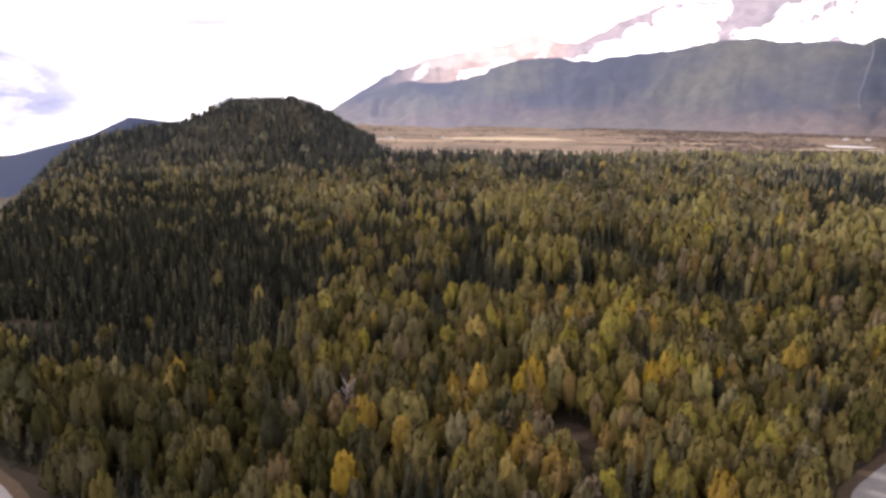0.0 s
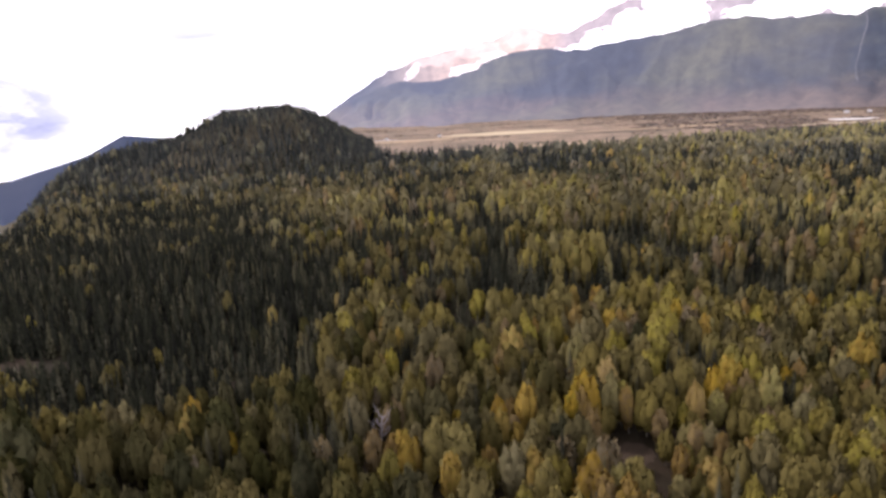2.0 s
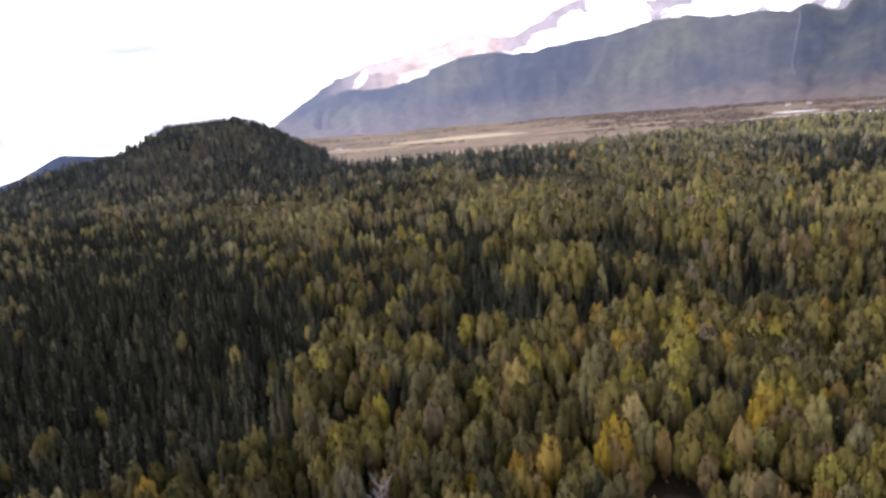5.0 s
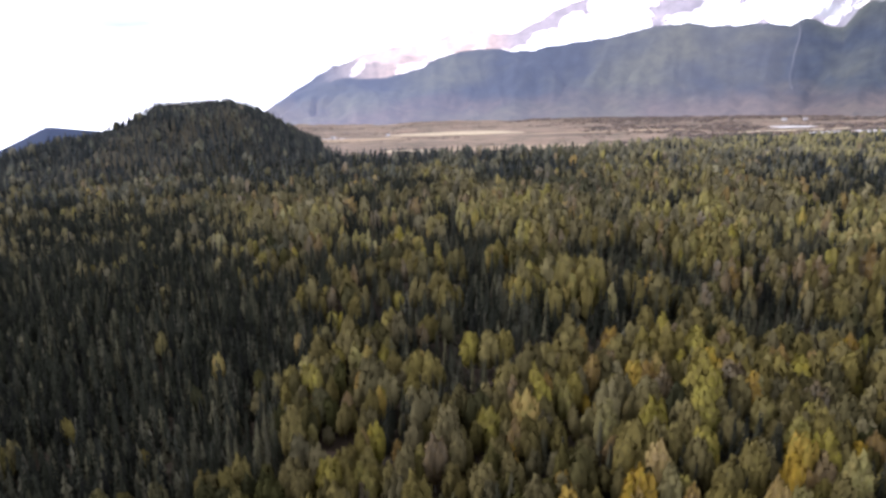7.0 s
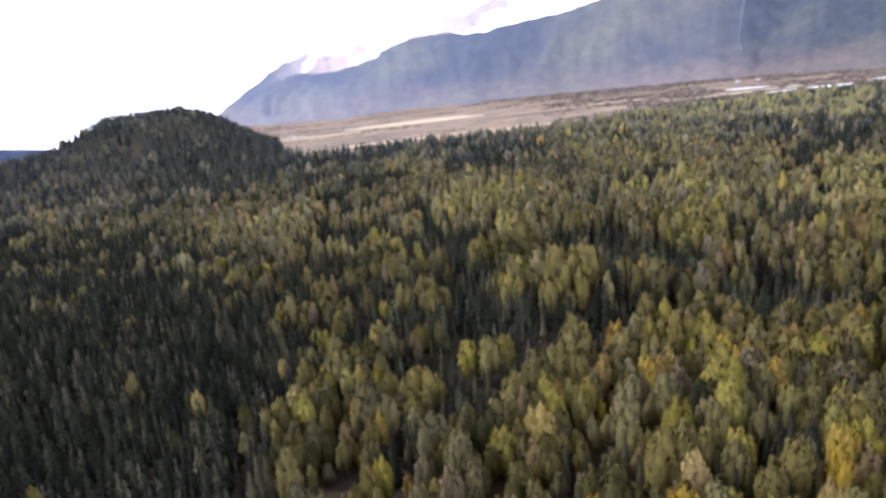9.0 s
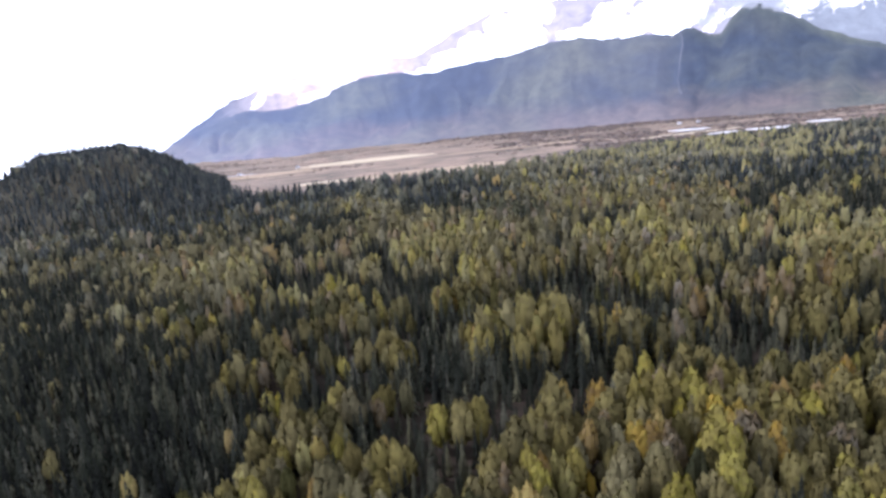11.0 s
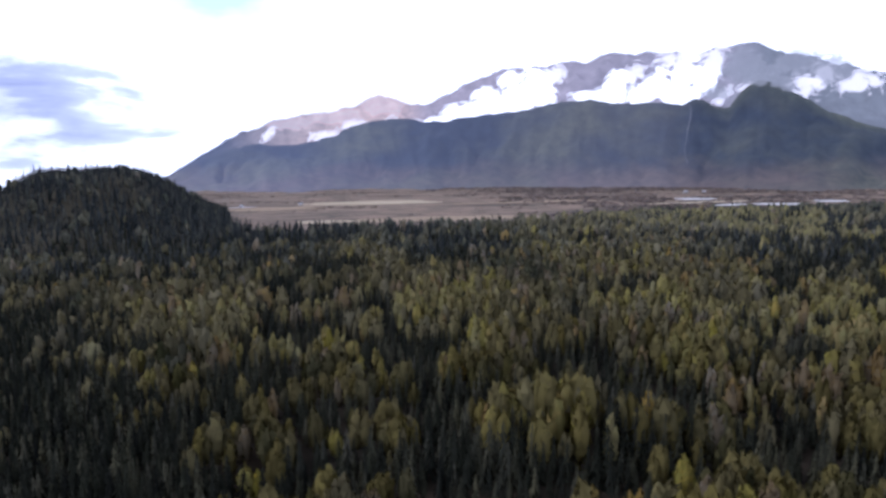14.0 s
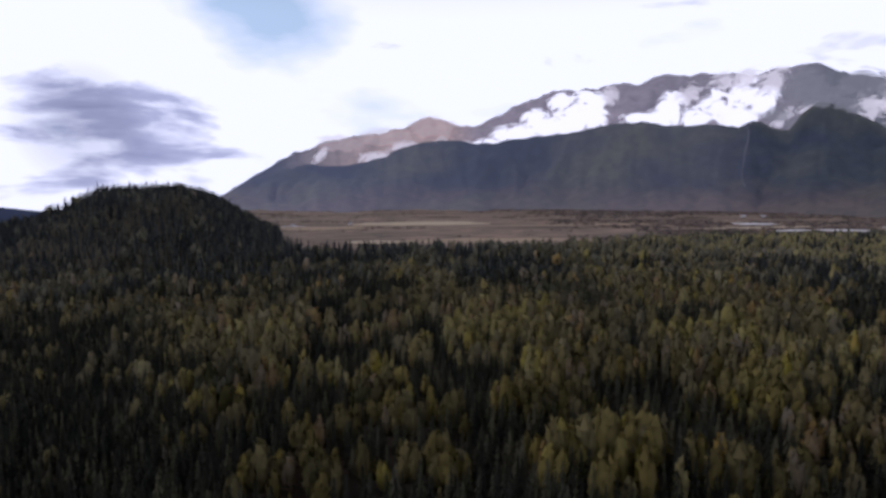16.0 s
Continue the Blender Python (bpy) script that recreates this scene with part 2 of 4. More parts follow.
def mountain_material():
    """The big mountain: brown scrub at its foot, dark forest on the flank, bare rock above. Sunlight on the low ridge
    is painted as warmer rock; haze is put in as emission.
    """
    m, t = material("far_mountain")
    p = position(t)
    bearing, r, z = bearing_and_range(t, p)
    n = noise_node(t, mapped(t, p, (0.004, 0.004, 0.0015)), 1.0, 8, 0.62)
    level = math_node(t, "ADD", math_node(t, "MULTIPLY", z, 1 / 640), math_node(t, "MULTIPLY_ADD", n, 0.30, -0.15))
    forest = ramp(t, level, [(0.0, (0.105, 0.076, 0.056)), (0.07, (0.070, 0.055, 0.046)), (0.15, (0.024, 0.030, 0.038)), (1.0, (0.020, 0.028, 0.040))])
    broad = noise_node(t, mapped(t, p, (0.0016, 0.0016, 0.0030), (0.3, 0.0, 0.0)), 1.0, 5, 0.55)
    # Olive patches paint sunlit zones among the bluish shaded forest.
    forest = mix_color(t, ramp(t, broad, [(0.44, 0.0), (0.64, 0.8)]), forest, (0.088, 0.086, 0.048))
    spur = math_node(t, "MULTIPLY_ADD", bearing, 1 / 0.05, -0.685 / 0.05, clamp=True)
    crest = math_node(t, "MULTIPLY_ADD", r, 1 / 110, -3260 / 110, clamp=True)
    # Sunlit green along the spur's crest, mixed into the forest colour.
    forest = mix_color(t, math_node(t, "MULTIPLY", math_node(t, "MULTIPLY", spur, crest), 0.5), forest, (0.125, 0.125, 0.050))
    across = t.nodes.new("ShaderNodeCombineXYZ")
    link(t, math_node(t, "MULTIPLY", bearing, 42.0), across.inputs[0])
    link(t, math_node(t, "MULTIPLY", r, 0.0011), across.inputs[1])
    lines = noise_node(t, across.outputs[0], 1.0, 6, 0.62, 0.5)
    # Warm stops up to bearing 0.17 paint the sunlight on the low ridge.
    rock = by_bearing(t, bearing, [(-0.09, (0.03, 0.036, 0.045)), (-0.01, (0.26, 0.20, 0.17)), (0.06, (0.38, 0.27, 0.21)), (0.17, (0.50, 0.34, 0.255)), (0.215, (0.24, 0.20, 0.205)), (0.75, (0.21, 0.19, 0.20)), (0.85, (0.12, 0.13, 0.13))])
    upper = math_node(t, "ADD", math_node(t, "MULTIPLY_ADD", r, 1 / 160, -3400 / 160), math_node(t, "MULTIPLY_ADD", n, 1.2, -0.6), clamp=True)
    color = mix_color(t, upper, forest, rock)
    fine = noise_node(t, mapped(t, p, (0.02, 0.02, 0.012)), 1.0, 8, 0.7)
    color = mix_color(t, 0.85, color, ramp(t, fine, [(0.3, 0.45), (0.7, 1.5)]), "MULTIPLY")
    # Downslope streaks put the shading of ribs and gullies into the colour.
    color = mix_color(t, 0.18, color, ramp(t, lines, [(0.32, 0.4), (0.68, 1.6)]), "MULTIPLY")
    # Haze colours by bearing, lighter above the shoulder, emitted by the slope itself.
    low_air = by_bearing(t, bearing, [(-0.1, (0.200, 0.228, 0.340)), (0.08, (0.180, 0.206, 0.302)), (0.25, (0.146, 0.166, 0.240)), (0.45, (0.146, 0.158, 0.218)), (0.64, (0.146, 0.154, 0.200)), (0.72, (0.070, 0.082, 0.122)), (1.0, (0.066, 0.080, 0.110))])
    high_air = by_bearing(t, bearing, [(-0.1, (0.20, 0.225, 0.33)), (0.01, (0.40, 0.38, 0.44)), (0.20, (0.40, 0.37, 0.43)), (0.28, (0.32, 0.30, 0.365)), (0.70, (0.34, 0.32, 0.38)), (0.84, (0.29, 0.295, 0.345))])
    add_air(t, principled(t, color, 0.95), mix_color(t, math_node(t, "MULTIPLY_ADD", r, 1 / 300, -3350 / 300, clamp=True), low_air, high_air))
    return m


def puff_material(name, tone, opacity, body=1.0, grain=1.0):
    """Sunlit cloud, its light put in as emission: opaque in its heart, torn to wisps at its rim."""
    m, t = material(name)
    uv = t.nodes.new("ShaderNodeUVMap").outputs[0]
    sep = t.nodes.new("ShaderNodeSeparateXYZ")
    link(t, uv, sep.inputs[0])
    p = position(t)
    u, v = (math_node(t, "MULTIPLY_ADD", o, 2.0, -1.0) for o in (sep.outputs[0], sep.outputs[1]))
    d = math_node(t, "SQRT", math_node(t, "ADD", math_node(t, "MULTIPLY", u, u), math_node(t, "MULTIPLY", v, v)))
    n = noise_node(t, mapped(t, p, (0.011 * grain, 0.011 * grain, 0.0085 * grain)), 1.0, 8, 0.58, 1.4)
    rim = math_node(t, "SUBTRACT", 1.0, d, clamp=True)
    a = math_node(t, "ADD", math_node(t, "MULTIPLY_ADD", n, 8.0, -4.7), math_node(t, "MULTIPLY", rim, 3.6 * body))
    a = math_node(t, "MULTIPLY", math_node(t, "MULTIPLY", a, 1.0, clamp=True), math_node(t, "MULTIPLY", rim, 3.5, clamp=True))
    clear, em, mix = t.nodes.new("ShaderNodeBsdfTransparent"), t.nodes.new("ShaderNodeEmission"), t.nodes.new("ShaderNodeMixShader")
    em.inputs["Color"].default_value = (*tone, 1)
    link(t, math_node(t, "MULTIPLY", a, opacity), mix.inputs[0])
    link(t, clear.outputs[0], mix.inputs[1])
    link(t, em.outputs[0], mix.inputs[2])
    finish(t, mix.outputs[0])
    return m


def plain(name, color, rough=0.7):
    m, t = material(name)
    n = noise_node(t, position(t), 1.5, 4)
    c = mix_color(t, 0.35, color, ramp(t, n, [(0.3, 0.6), (0.7, 1.3)]), "MULTIPLY")
    finish(t, principled(t, c, rough))
    return m


# Distance haze is mixed into these leaf and needle colours, most on the hill.
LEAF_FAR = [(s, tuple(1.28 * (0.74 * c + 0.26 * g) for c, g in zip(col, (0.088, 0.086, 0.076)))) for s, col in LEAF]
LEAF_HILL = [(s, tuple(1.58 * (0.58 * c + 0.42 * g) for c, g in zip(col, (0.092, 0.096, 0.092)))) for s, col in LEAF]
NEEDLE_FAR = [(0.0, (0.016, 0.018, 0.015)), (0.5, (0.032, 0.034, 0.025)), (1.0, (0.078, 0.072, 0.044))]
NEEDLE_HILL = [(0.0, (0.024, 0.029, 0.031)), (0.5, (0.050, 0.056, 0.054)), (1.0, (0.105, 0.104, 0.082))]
M_LEAF_FAR, M_NEEDLE_FAR = foliage("hazed_autumn_leaves", LEAF_FAR), foliage("hazed_spruce_needles", NEEDLE_FAR)
M_LEAF_HILL, M_NEEDLE_HILL = foliage("paler_hazed_leaves", LEAF_HILL), foliage("paler_hazed_needles", NEEDLE_HILL)
M_LEAF, M_NEEDLE = foliage("autumn_leaves", LEAF), foliage("spruce_needles", NEEDLE)
M_GREEN, M_OLIVE, M_KHAKI = foliage("green_leaves", LEAF, 0.08, 0.32), foliage("olive_leaves", LEAF, 0.30, 0.48), foliage("turning_leaves", LEAF, 0.46, 0.67)
M_GOLD, M_RUSSET, M_BARE = foliage("golden_leaves", LEAF, 0.725, 0.79), foliage("russet_leaves", LEAF, 0.81, 0.92), foliage("withered_twigs", LEAF, 0.94, 1.0)
M_SPRUCE = foliage("near_spruce_needles", NEEDLE, 0.1, 0.95)
M_BARK, M_PALE = bark_material("grey_bark", (0.20, 0.18, 0.15), (0.07, 0.06, 0.05)), bark_material("pale_bark", (0.48, 0.45, 0.40), (0.16, 0.14, 0.12))
M_SNAG = bark_material("bleached_dead_wood", (0.40, 0.36, 0.37), (0.22, 0.20, 0.21))
M_GROUND = ground_material()
M_ROAD = gravel_material("pale_gravel", (0.17, 0.16, 0.155), (0.27, 0.26, 0.25))
M_VERGE = gravel_material("brown_verge", (0.045, 0.032, 0.020), (0.105, 0.072, 0.046))
M_SOIL = gravel_material("trampled_brown_soil", (0.034, 0.025, 0.018), (0.085, 0.060, 0.042))
M_FIELD, M_STRAW = dry_field("dry_grass", (0.27, 0.20, 0.125), (0.40, 0.295, 0.19)), dry_field("straw_field", (0.40, 0.32, 0.20), (0.55, 0.45, 0.31))
M_MEADOW = dry_field("dull_meadow", (0.10, 0.10, 0.05), (0.15, 0.135, 0.07))
M_BAR = dry_field("river_gravel", (0.48, 0.45, 0.42), (0.70, 0.67, 0.64))
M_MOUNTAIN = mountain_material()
# The range's blue is emitted haze, not its own colour.
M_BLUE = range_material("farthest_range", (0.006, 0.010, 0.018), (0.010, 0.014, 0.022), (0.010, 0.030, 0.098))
M_STREAM = range_material("pale_falling_water", (0.05, 0.055, 0.06), (0.12, 0.12, 0.125), (0.115, 0.125, 0.17))
M_PUFF, M_WISP = puff_material("bright_cloud", (4.2, 4.1, 4.15), 1.0), puff_material("thin_bright_wisp", (2.9, 2.7, 2.68), 0.8, 0.75, 1.5)
M_VEIL, M_PINK = puff_material("grey_veil", (0.80, 0.80, 0.84), 0.7, 1.0, 0.7), puff_material("sunlit_pink_haze", (2.0, 1.62, 1.52), 0.38, 1.3, 0.6)


# ---- shape of the land ----
def step(a, b, x):
    s = np.clip((np.asarray(x, float) - a) / (b - a), 0, 1)
    return s * s * (3 - 2 * s)


def lattice(ix, iy, seed):
    h = (ix.astype(np.int64) * 374761393 + iy.astype(np.int64) * 668265263 + seed * 1442695041) & 0xFFFFFFFF
    h = ((h ^ (h >> 13)) * 1274126177) & 0xFFFFFFFF
    return ((h ^ (h >> 16)) & 0xFFFF) / 65535.0


def value(x, y, seed=0, octaves=3):
    """Smooth random value, about -1 to 1, at a wavelength of 1."""
    x, y = np.asarray(x, float), np.asarray(y, float)
    total, amp, norm = 0.0, 1.0, 0.0
    for o in range(octaves):
        fx, fy = np.floor(x), np.floor(y)
        u, w = x - fx, y - fy
        u, w = u * u * (3 - 2 * u), w * w * (3 - 2 * w)
        a, b = lattice(fx, fy, seed + o), lattice(fx + 1, fy, seed + o)
        c, d = lattice(fx, fy + 1, seed + o), lattice(fx + 1, fy + 1, seed + o)
        total, norm = total + amp * (2 * ((a * (1 - u) + b * u) * (1 - w) + (c * (1 - u) + d * u) * w) - 1), norm + amp
        x, y, amp = x * 2.03 + 17.3, y * 2.03 - 9.1, amp * 0.5
    return total / norm


HILL_X = [-820, -740, -640, -560, -500, -450, -400, -386, -370, -345, -300, -258, -232, -210, -185, -160, -135, -110, -80, -50]
HILL_Z = [0, 0, 2, 18, 38, 50, 59, 64, 88, 92, 92, 94, 82, 66, 49, 34, 23, 14, 5, 0]


def land(x, y):
    """Height of the ground."""
    x, y = np.asarray(x, float), np.asarray(y, float)
    z = 2.2 * value(x / 130, y / 130, 3) + 0.5 * value(x / 25, y / 25, 5)
    z = z - 7 * (1 - step(250, 430, y)) - 6 * step(50, 130, x) * (1 - step(300, 420, y))
    z = z - 20 * step(900, 1350, y) * step(-2500, -600, x)
    crest = np.interp(x + 5 * value(x / 90, y / 90, 8), HILL_X, HILL_Z)
    z = z + crest * step(760, 1130, y + 40 * value(x / 120, y / 120, 11)) * (1 - step(1240, 1600, y)) * (1 + 0.06 * value(x / 60, y / 60, 9))
    out = (-98 - 0.47 * np.minimum(y, 1150)) - x
    z = z - (230 * step(-40, 300, out) + 0.06 * np.clip(out - 300, 0, 2600)) * step(-300, 200, y)
    return z


def mesh_object(name, verts, faces, mat, parent=None, smooth=False):
    me = bpy.data.meshes.new(name)
    me.from_pydata(verts, [], faces)
    me.materials.append(mat)
    if smooth:
        me.shade_smooth()
    me.update()
    ob = new(name, me)
    ob.parent = parent
    return ob


def grid_faces(nu, nv):
    return [(i * nv + j, (i + 1) * nv + j, (i + 1) * nv + j + 1, i * nv + j + 1) for i in range(nu - 1) for j in range(nv - 1)]


def build_ground():
    s = np.linspace(-1, 1, 251)
    xs = 1350 * s + 7150 * np.sign(s) * np.abs(s) ** 6
    ys = 560 + xs
    X, Y = np.meshgrid(xs, ys, indexing="ij")
    Z = land(X, Y)
    ob = mesh_object("ground", np.stack([X, Y, Z], -1).reshape(-1, 3).tolist(), grid_faces(251, 251), M_GROUND, smooth=True)
    tagged(ob, "brown forest floor and bog running out over the valley", "ground", kind="structure")


build_ground()


def ribbon(name, points, width, lift, mat, count=120):
    """A strip of road along a smooth curve through points."""
    pts = [Vector((*p, 0)) for p in points]
    n, verts = len(pts), []
    for k in range(count + 1):
        f = k / count * (n - 1)
        i = min(int(f), n - 2)
        u = f - i
        p0, p1, p2, p3 = pts[max(i - 1, 0)], pts[i], pts[i + 1], pts[min(i + 2, n - 1)]
        c = 0.5 * (2 * p1 + (p2 - p0) * u + (2 * p0 - 5 * p1 + 4 * p2 - p3) * u * u + (3 * p1 - p0 - 3 * p2 + p3) * u ** 3)
        d = 0.5 * ((p2 - p0) + 2 * (2 * p0 - 5 * p1 + 4 * p2 - p3) * u + 3 * (3 * p1 - p0 - 3 * p2 + p3) * u * u)
        side = Vector((-d.y, d.x, 0)).normalized()
        for w in (-0.5, -0.22, 0.22, 0.5):
            q = c + side * width * w * (1 + 0.06 * noise.noise(c * 0.2 + side * w))
            verts.append((q.x, q.y, float(land(q.x, q.y)) + lift + (0.10 if abs(w) < 0.3 else 0)))
    return mesh_object(name, verts, grid_faces(count + 1, 4), mat, smooth=True)


ROAD = [(-196, 198), (-151, 163), (-110, 136), (-92, 122.5), (-44, 98), (20, 88), (80, 103), (107, 139), (122, 154), (162, 182), (212, 212)]
tagged(ribbon("verge", ROAD, 13, 0.25, M_VERGE), "brown gravelly verge beside the forest road", "verge", kind="structure")
tagged(ribbon("road", ROAD, 7, 0.45, M_ROAD), "pale grey gravel road bending round the woods", "road", kind="structure")


def patch(name, cx, cy, rx, ry, lift, mat, seed, label, category, turn=0.0):
    """An uneven patch of open land, draped over the ground."""
    verts, faces, n, rings = [], [], 56, 6
    c, s = math.cos(radians(turn)), math.sin(radians(turn))
    for r in range(rings + 1):
        for k in range(n):
            a = 2 * math.pi * k / n
            f = r / rings * (1 + 0.28 * noise.noise((math.cos(a) * 1.7 + seed, math.sin(a) * 1.7, seed)) + 0.12 * noise.noise((math.cos(a) * 5 + seed, math.sin(a) * 5, 2)))
            u, v = rx * f * math.cos(a), ry * f * math.sin(a)
            x, y = cx + c * u - s * v, cy + s * u + c * v
            verts.append((x, y, float(land(x, y)) + lift))
    for r in range(rings):
        for k in range(n):
            faces.append((r * n + k, (r + 1) * n + k, (r + 1) * n + (k + 1) % n, r * n + (k + 1) % n))
    return tagged(mesh_object(name, verts, faces, mat, smooth=True), label, category, kind="structure")


patch("field", 190, 1850, 190, 75, 0.8, M_STRAW, 1.0, "straw-coloured hay field out on the valley floor", "field", -3)
patch("field", 265, 1330, 200, 60, 0.6, M_FIELD, 2.0, "dry tan grass field beyond the forest edge", "field", -8)
patch("field", 60, 1330, 80, 34, 0.7, M_STRAW, 3.0, "small pale straw field beside the forest edge", "field", -4)
patch("field", -60, 1720, 130, 60, 0.7, M_FIELD, 4.0, "faded brown grass field below the hill", "field", 0)
patch("field", 620, 1730, 260, 30, 0.9, M_FIELD, 5.0, "long strip of dry grass on the flat", "field", 3)
patch("field", 980, 1560, 200, 26, 0.9, M_STRAW, 6.0, "thin pale strip of grass beside the river", "field", 6)
patch("clearing", 37, 167, 8.6, 5.6, 0.12, M_SOIL, 11.0, "bare brown clearing among the poplars", "clearing", 10)
patch("meadow", 900, 1260, 190, 60, 0.8, M_MEADOW, 7.0, "dull green meadow at the edge of the woods", "meadow", 6)
patch("gravel_bar", 1075, 1690, 62, 46, 1.0, M_BAR, 8.0, "pale gravel bar along the river", "gravel bar", 4)
patch("gravel_bar", 1010, 1452, 48, 26, 1.0, M_BAR, 9.0, "small pale gravel bar beyond the meadow", "gravel bar", 12)
patch("gravel_bar", 1120, 1432, 64, 40, 1.0, M_BAR, 12.0, "long pale gravel bar along the river", "gravel bar", -12)
patch("gravel_bar", 1330, 1480, 50, 34, 1.0, M_BAR, 13.0, "pale gravel bar at the bend of the river", "gravel bar", 0)
patch("gravel_bar", -150, 1800, 40, 10, 1.0, M_BAR, 10.0, "pale gravel patch near the foot of the hill", "gravel bar", 4)

# ---- mountains ----
VIEW = Vector((-30.0, 139.0, 93.7))
SKYLINE = [(-14, -3.0), (-9.2, -0.9), (-5.8, 1.2), (-3.4, 2.6), (-2.1, 2.9), (-0.5, 3.7), (1.7, 4.1), (3.6, 4.3), (5.8, 4.8), (8.5, 5.7), (9.8, 5.6), (11.5, 4.9), (12.6, 5.0), (14.5, 5.8), (16.4, 6.8), (19.4, 7.9),
           (23.1, 8.0), (24.4, 8.3), (25.7, 8.5), (26.5, 8.3), (28.4, 8.9), (31, 8.8), (34.2, 8.65), (35.7, 8.55), (37, 8.9), (38.6, 9.1), (39.7, 9.0), (40.7, 8.5), (41.9, 8.1), (44, 7.5), (46.5, 6.6), (50, 5.8), (56, 5.2), (64, 4.2), (75, 3.0)]
FRONT = [(-14, -3.2), (-9.2, -1.1), (-5.8, 0.7), (-3.4, 1.4), (-1.5, 1.5), (0.6, 1.5), (2.5, 1.8), (4.7, 2.4), (6.3, 3.2), (8, 3.6), (10, 3.8), (12, 3.5), (14, 3.4), (16.8, 3.85), (20.3, 4.25), (23, 4.85), (26, 5.1), (28.5, 4.75), (30.2, 4.65), (32.3, 4.8), (34.4, 4.25), (35.4, 4.8),
         (36.6, 4.4), (38, 4.0), (38.9, 5.4), (39.9, 6.0), (41.4, 5.75), (43, 4.7), (45, 3.4), (49, 1.8), (56, 1.2), (64, 1.0), (75, 0.0)]
SKYLINE_A, SKYLINE_E = zip(*SKYLINE)
FRONT_A, FRONT_E = zip(*FRONT)
FOOT, SHOULDER, TOP, BEHIND = 2550.0, 3350.0, 4200.0, 4700.0
SWING = -0.4      # degrees by which the whole mountain is turned about VIEW


def slope_height(az, r):
    """Height of the big mountain at a bearing (degrees) and a distance from VIEW."""
    az, r = np.asarray(az, float), np.asarray(r, float)
    r = r + 260 * value(az / 4, 0 * az, 27, 3) * (1 - step(FOOT, SHOULDER, r))
    front = VIEW.z + SHOULDER * np.tan(np.radians(np.interp(az, FRONT_A, FRONT_E)))
    top = VIEW.z + TOP * np.tan(np.radians(np.interp(az, SKYLINE_A, SKYLINE_E)))
    foot = -26.0
    a, b, c = np.clip((r - FOOT) / (SHOULDER - FOOT), 0, 1), np.clip((r - SHOULDER) / (TOP - SHOULDER), 0, 1), np.clip((r - TOP) / (BEHIND - TOP), 0, 1)
    z = foot + (front - foot) * (0.30 * a + 0.70 * a ** 1.9) + (top - front) * (0.25 * b + 0.75 * b ** 1.8) - 45 * np.sin(np.pi * np.clip(b * 2.2, 0, 1))
    gully = np.abs(value(az / 5.0 + 0.6 * value(r / 420, az / 3, 22), r / 1300, 21, 5)) * 1.7
    body = np.clip((r - FOOT) / 500, 0, 1)
    z = z + body * ((1 - np.exp(-((r - SHOULDER) / 120) ** 2)) * (1 - np.exp(-((r - TOP) / 90) ** 2)) * (85 * gully - 38) + 14 * value(az / 0.9, r / 120, 31, 3))
    z = z + 11 * value(az / 0.45, 0 * az, 33, 4) * np.exp(-((r - TOP) / 150) ** 2)
    return z - 330 * c


def polar_sheet(name, a0, a1, na, r0, r1, nr, height, mat):
    A, Rr = np.meshgrid(np.linspace(a0, a1, na), np.linspace(r0, r1, nr), indexing="ij")
    X, Y = VIEW.x + Rr * np.sin(np.radians(A + SWING)), VIEW.y + Rr * np.cos(np.radians(A + SWING))
    return mesh_object(name, np.stack([X, Y, height(A, Rr)], -1).reshape(-1, 3).tolist(), grid_faces(na, nr), mat, smooth=True)


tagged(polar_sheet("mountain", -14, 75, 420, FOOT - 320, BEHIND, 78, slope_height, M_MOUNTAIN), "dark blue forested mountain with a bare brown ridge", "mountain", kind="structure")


def blue_range(az, r):
    top = VIEW.z + 3900 * np.tan(np.radians(np.interp(az, [-80, -60, -46, -40, -35, -29, -26, -22, -16], [-3.0, -3.5, -5.0, -5.4, -4.7, -3.1, -1.6, -2.2, -3.0])))
    a = np.clip((np.asarray(r, float) - 1300) / 2600, 0, 1)
    return -330 + (top + 330) * a + 25 * a * (1 - a) * 4 * value(az / 1.5, r / 900, 41, 4) - 200 * np.clip((np.asarray(r, float) - 3900) / 500, 0, 1)


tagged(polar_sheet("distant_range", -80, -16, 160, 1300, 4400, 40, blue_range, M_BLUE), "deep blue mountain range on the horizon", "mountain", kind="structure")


# ---- cloud on the mountain ----
def puff(label, az, el, wide, tall, mat, lean=0.0, near=0.0):
    """A bulging bank of cloud lying against the slope round a bearing and a height (degrees)."""
    n = 15
    S, T = np.meshgrid(np.linspace(-1, 1, n), np.linspace(-1, 1, n), indexing="ij")
    A, E = az + wide * S + lean * T, el + tall * T
    Rr = 3560 - near + 90 * T - 70 * np.clip(1 - S * S - T * T, 0, 1)
    Z = np.maximum(VIEW.z + Rr * np.tan(np.radians(E)), slope_height(A, Rr) + 12)
    X, Y = VIEW.x + Rr * np.sin(np.radians(A + SWING)), VIEW.y + Rr * np.cos(np.radians(A + SWING))
    ob = mesh_object("cloud_bank", np.stack([X, Y, Z], -1).reshape(-1, 3).tolist(), grid_faces(n, n), mat, smooth=True)
    layer = ob.data.uv_layers.new(name="UVMap")
    idx = np.zeros(len(ob.data.loops), int)
    ob.data.loops.foreach_get("vertex_index", idx)
    layer.data.foreach_set("uv", np.stack([(idx // n) / (n - 1), (idx % n) / (n - 1)], -1).ravel())
    return tagged(ob, label, "cloud", kind="structure")


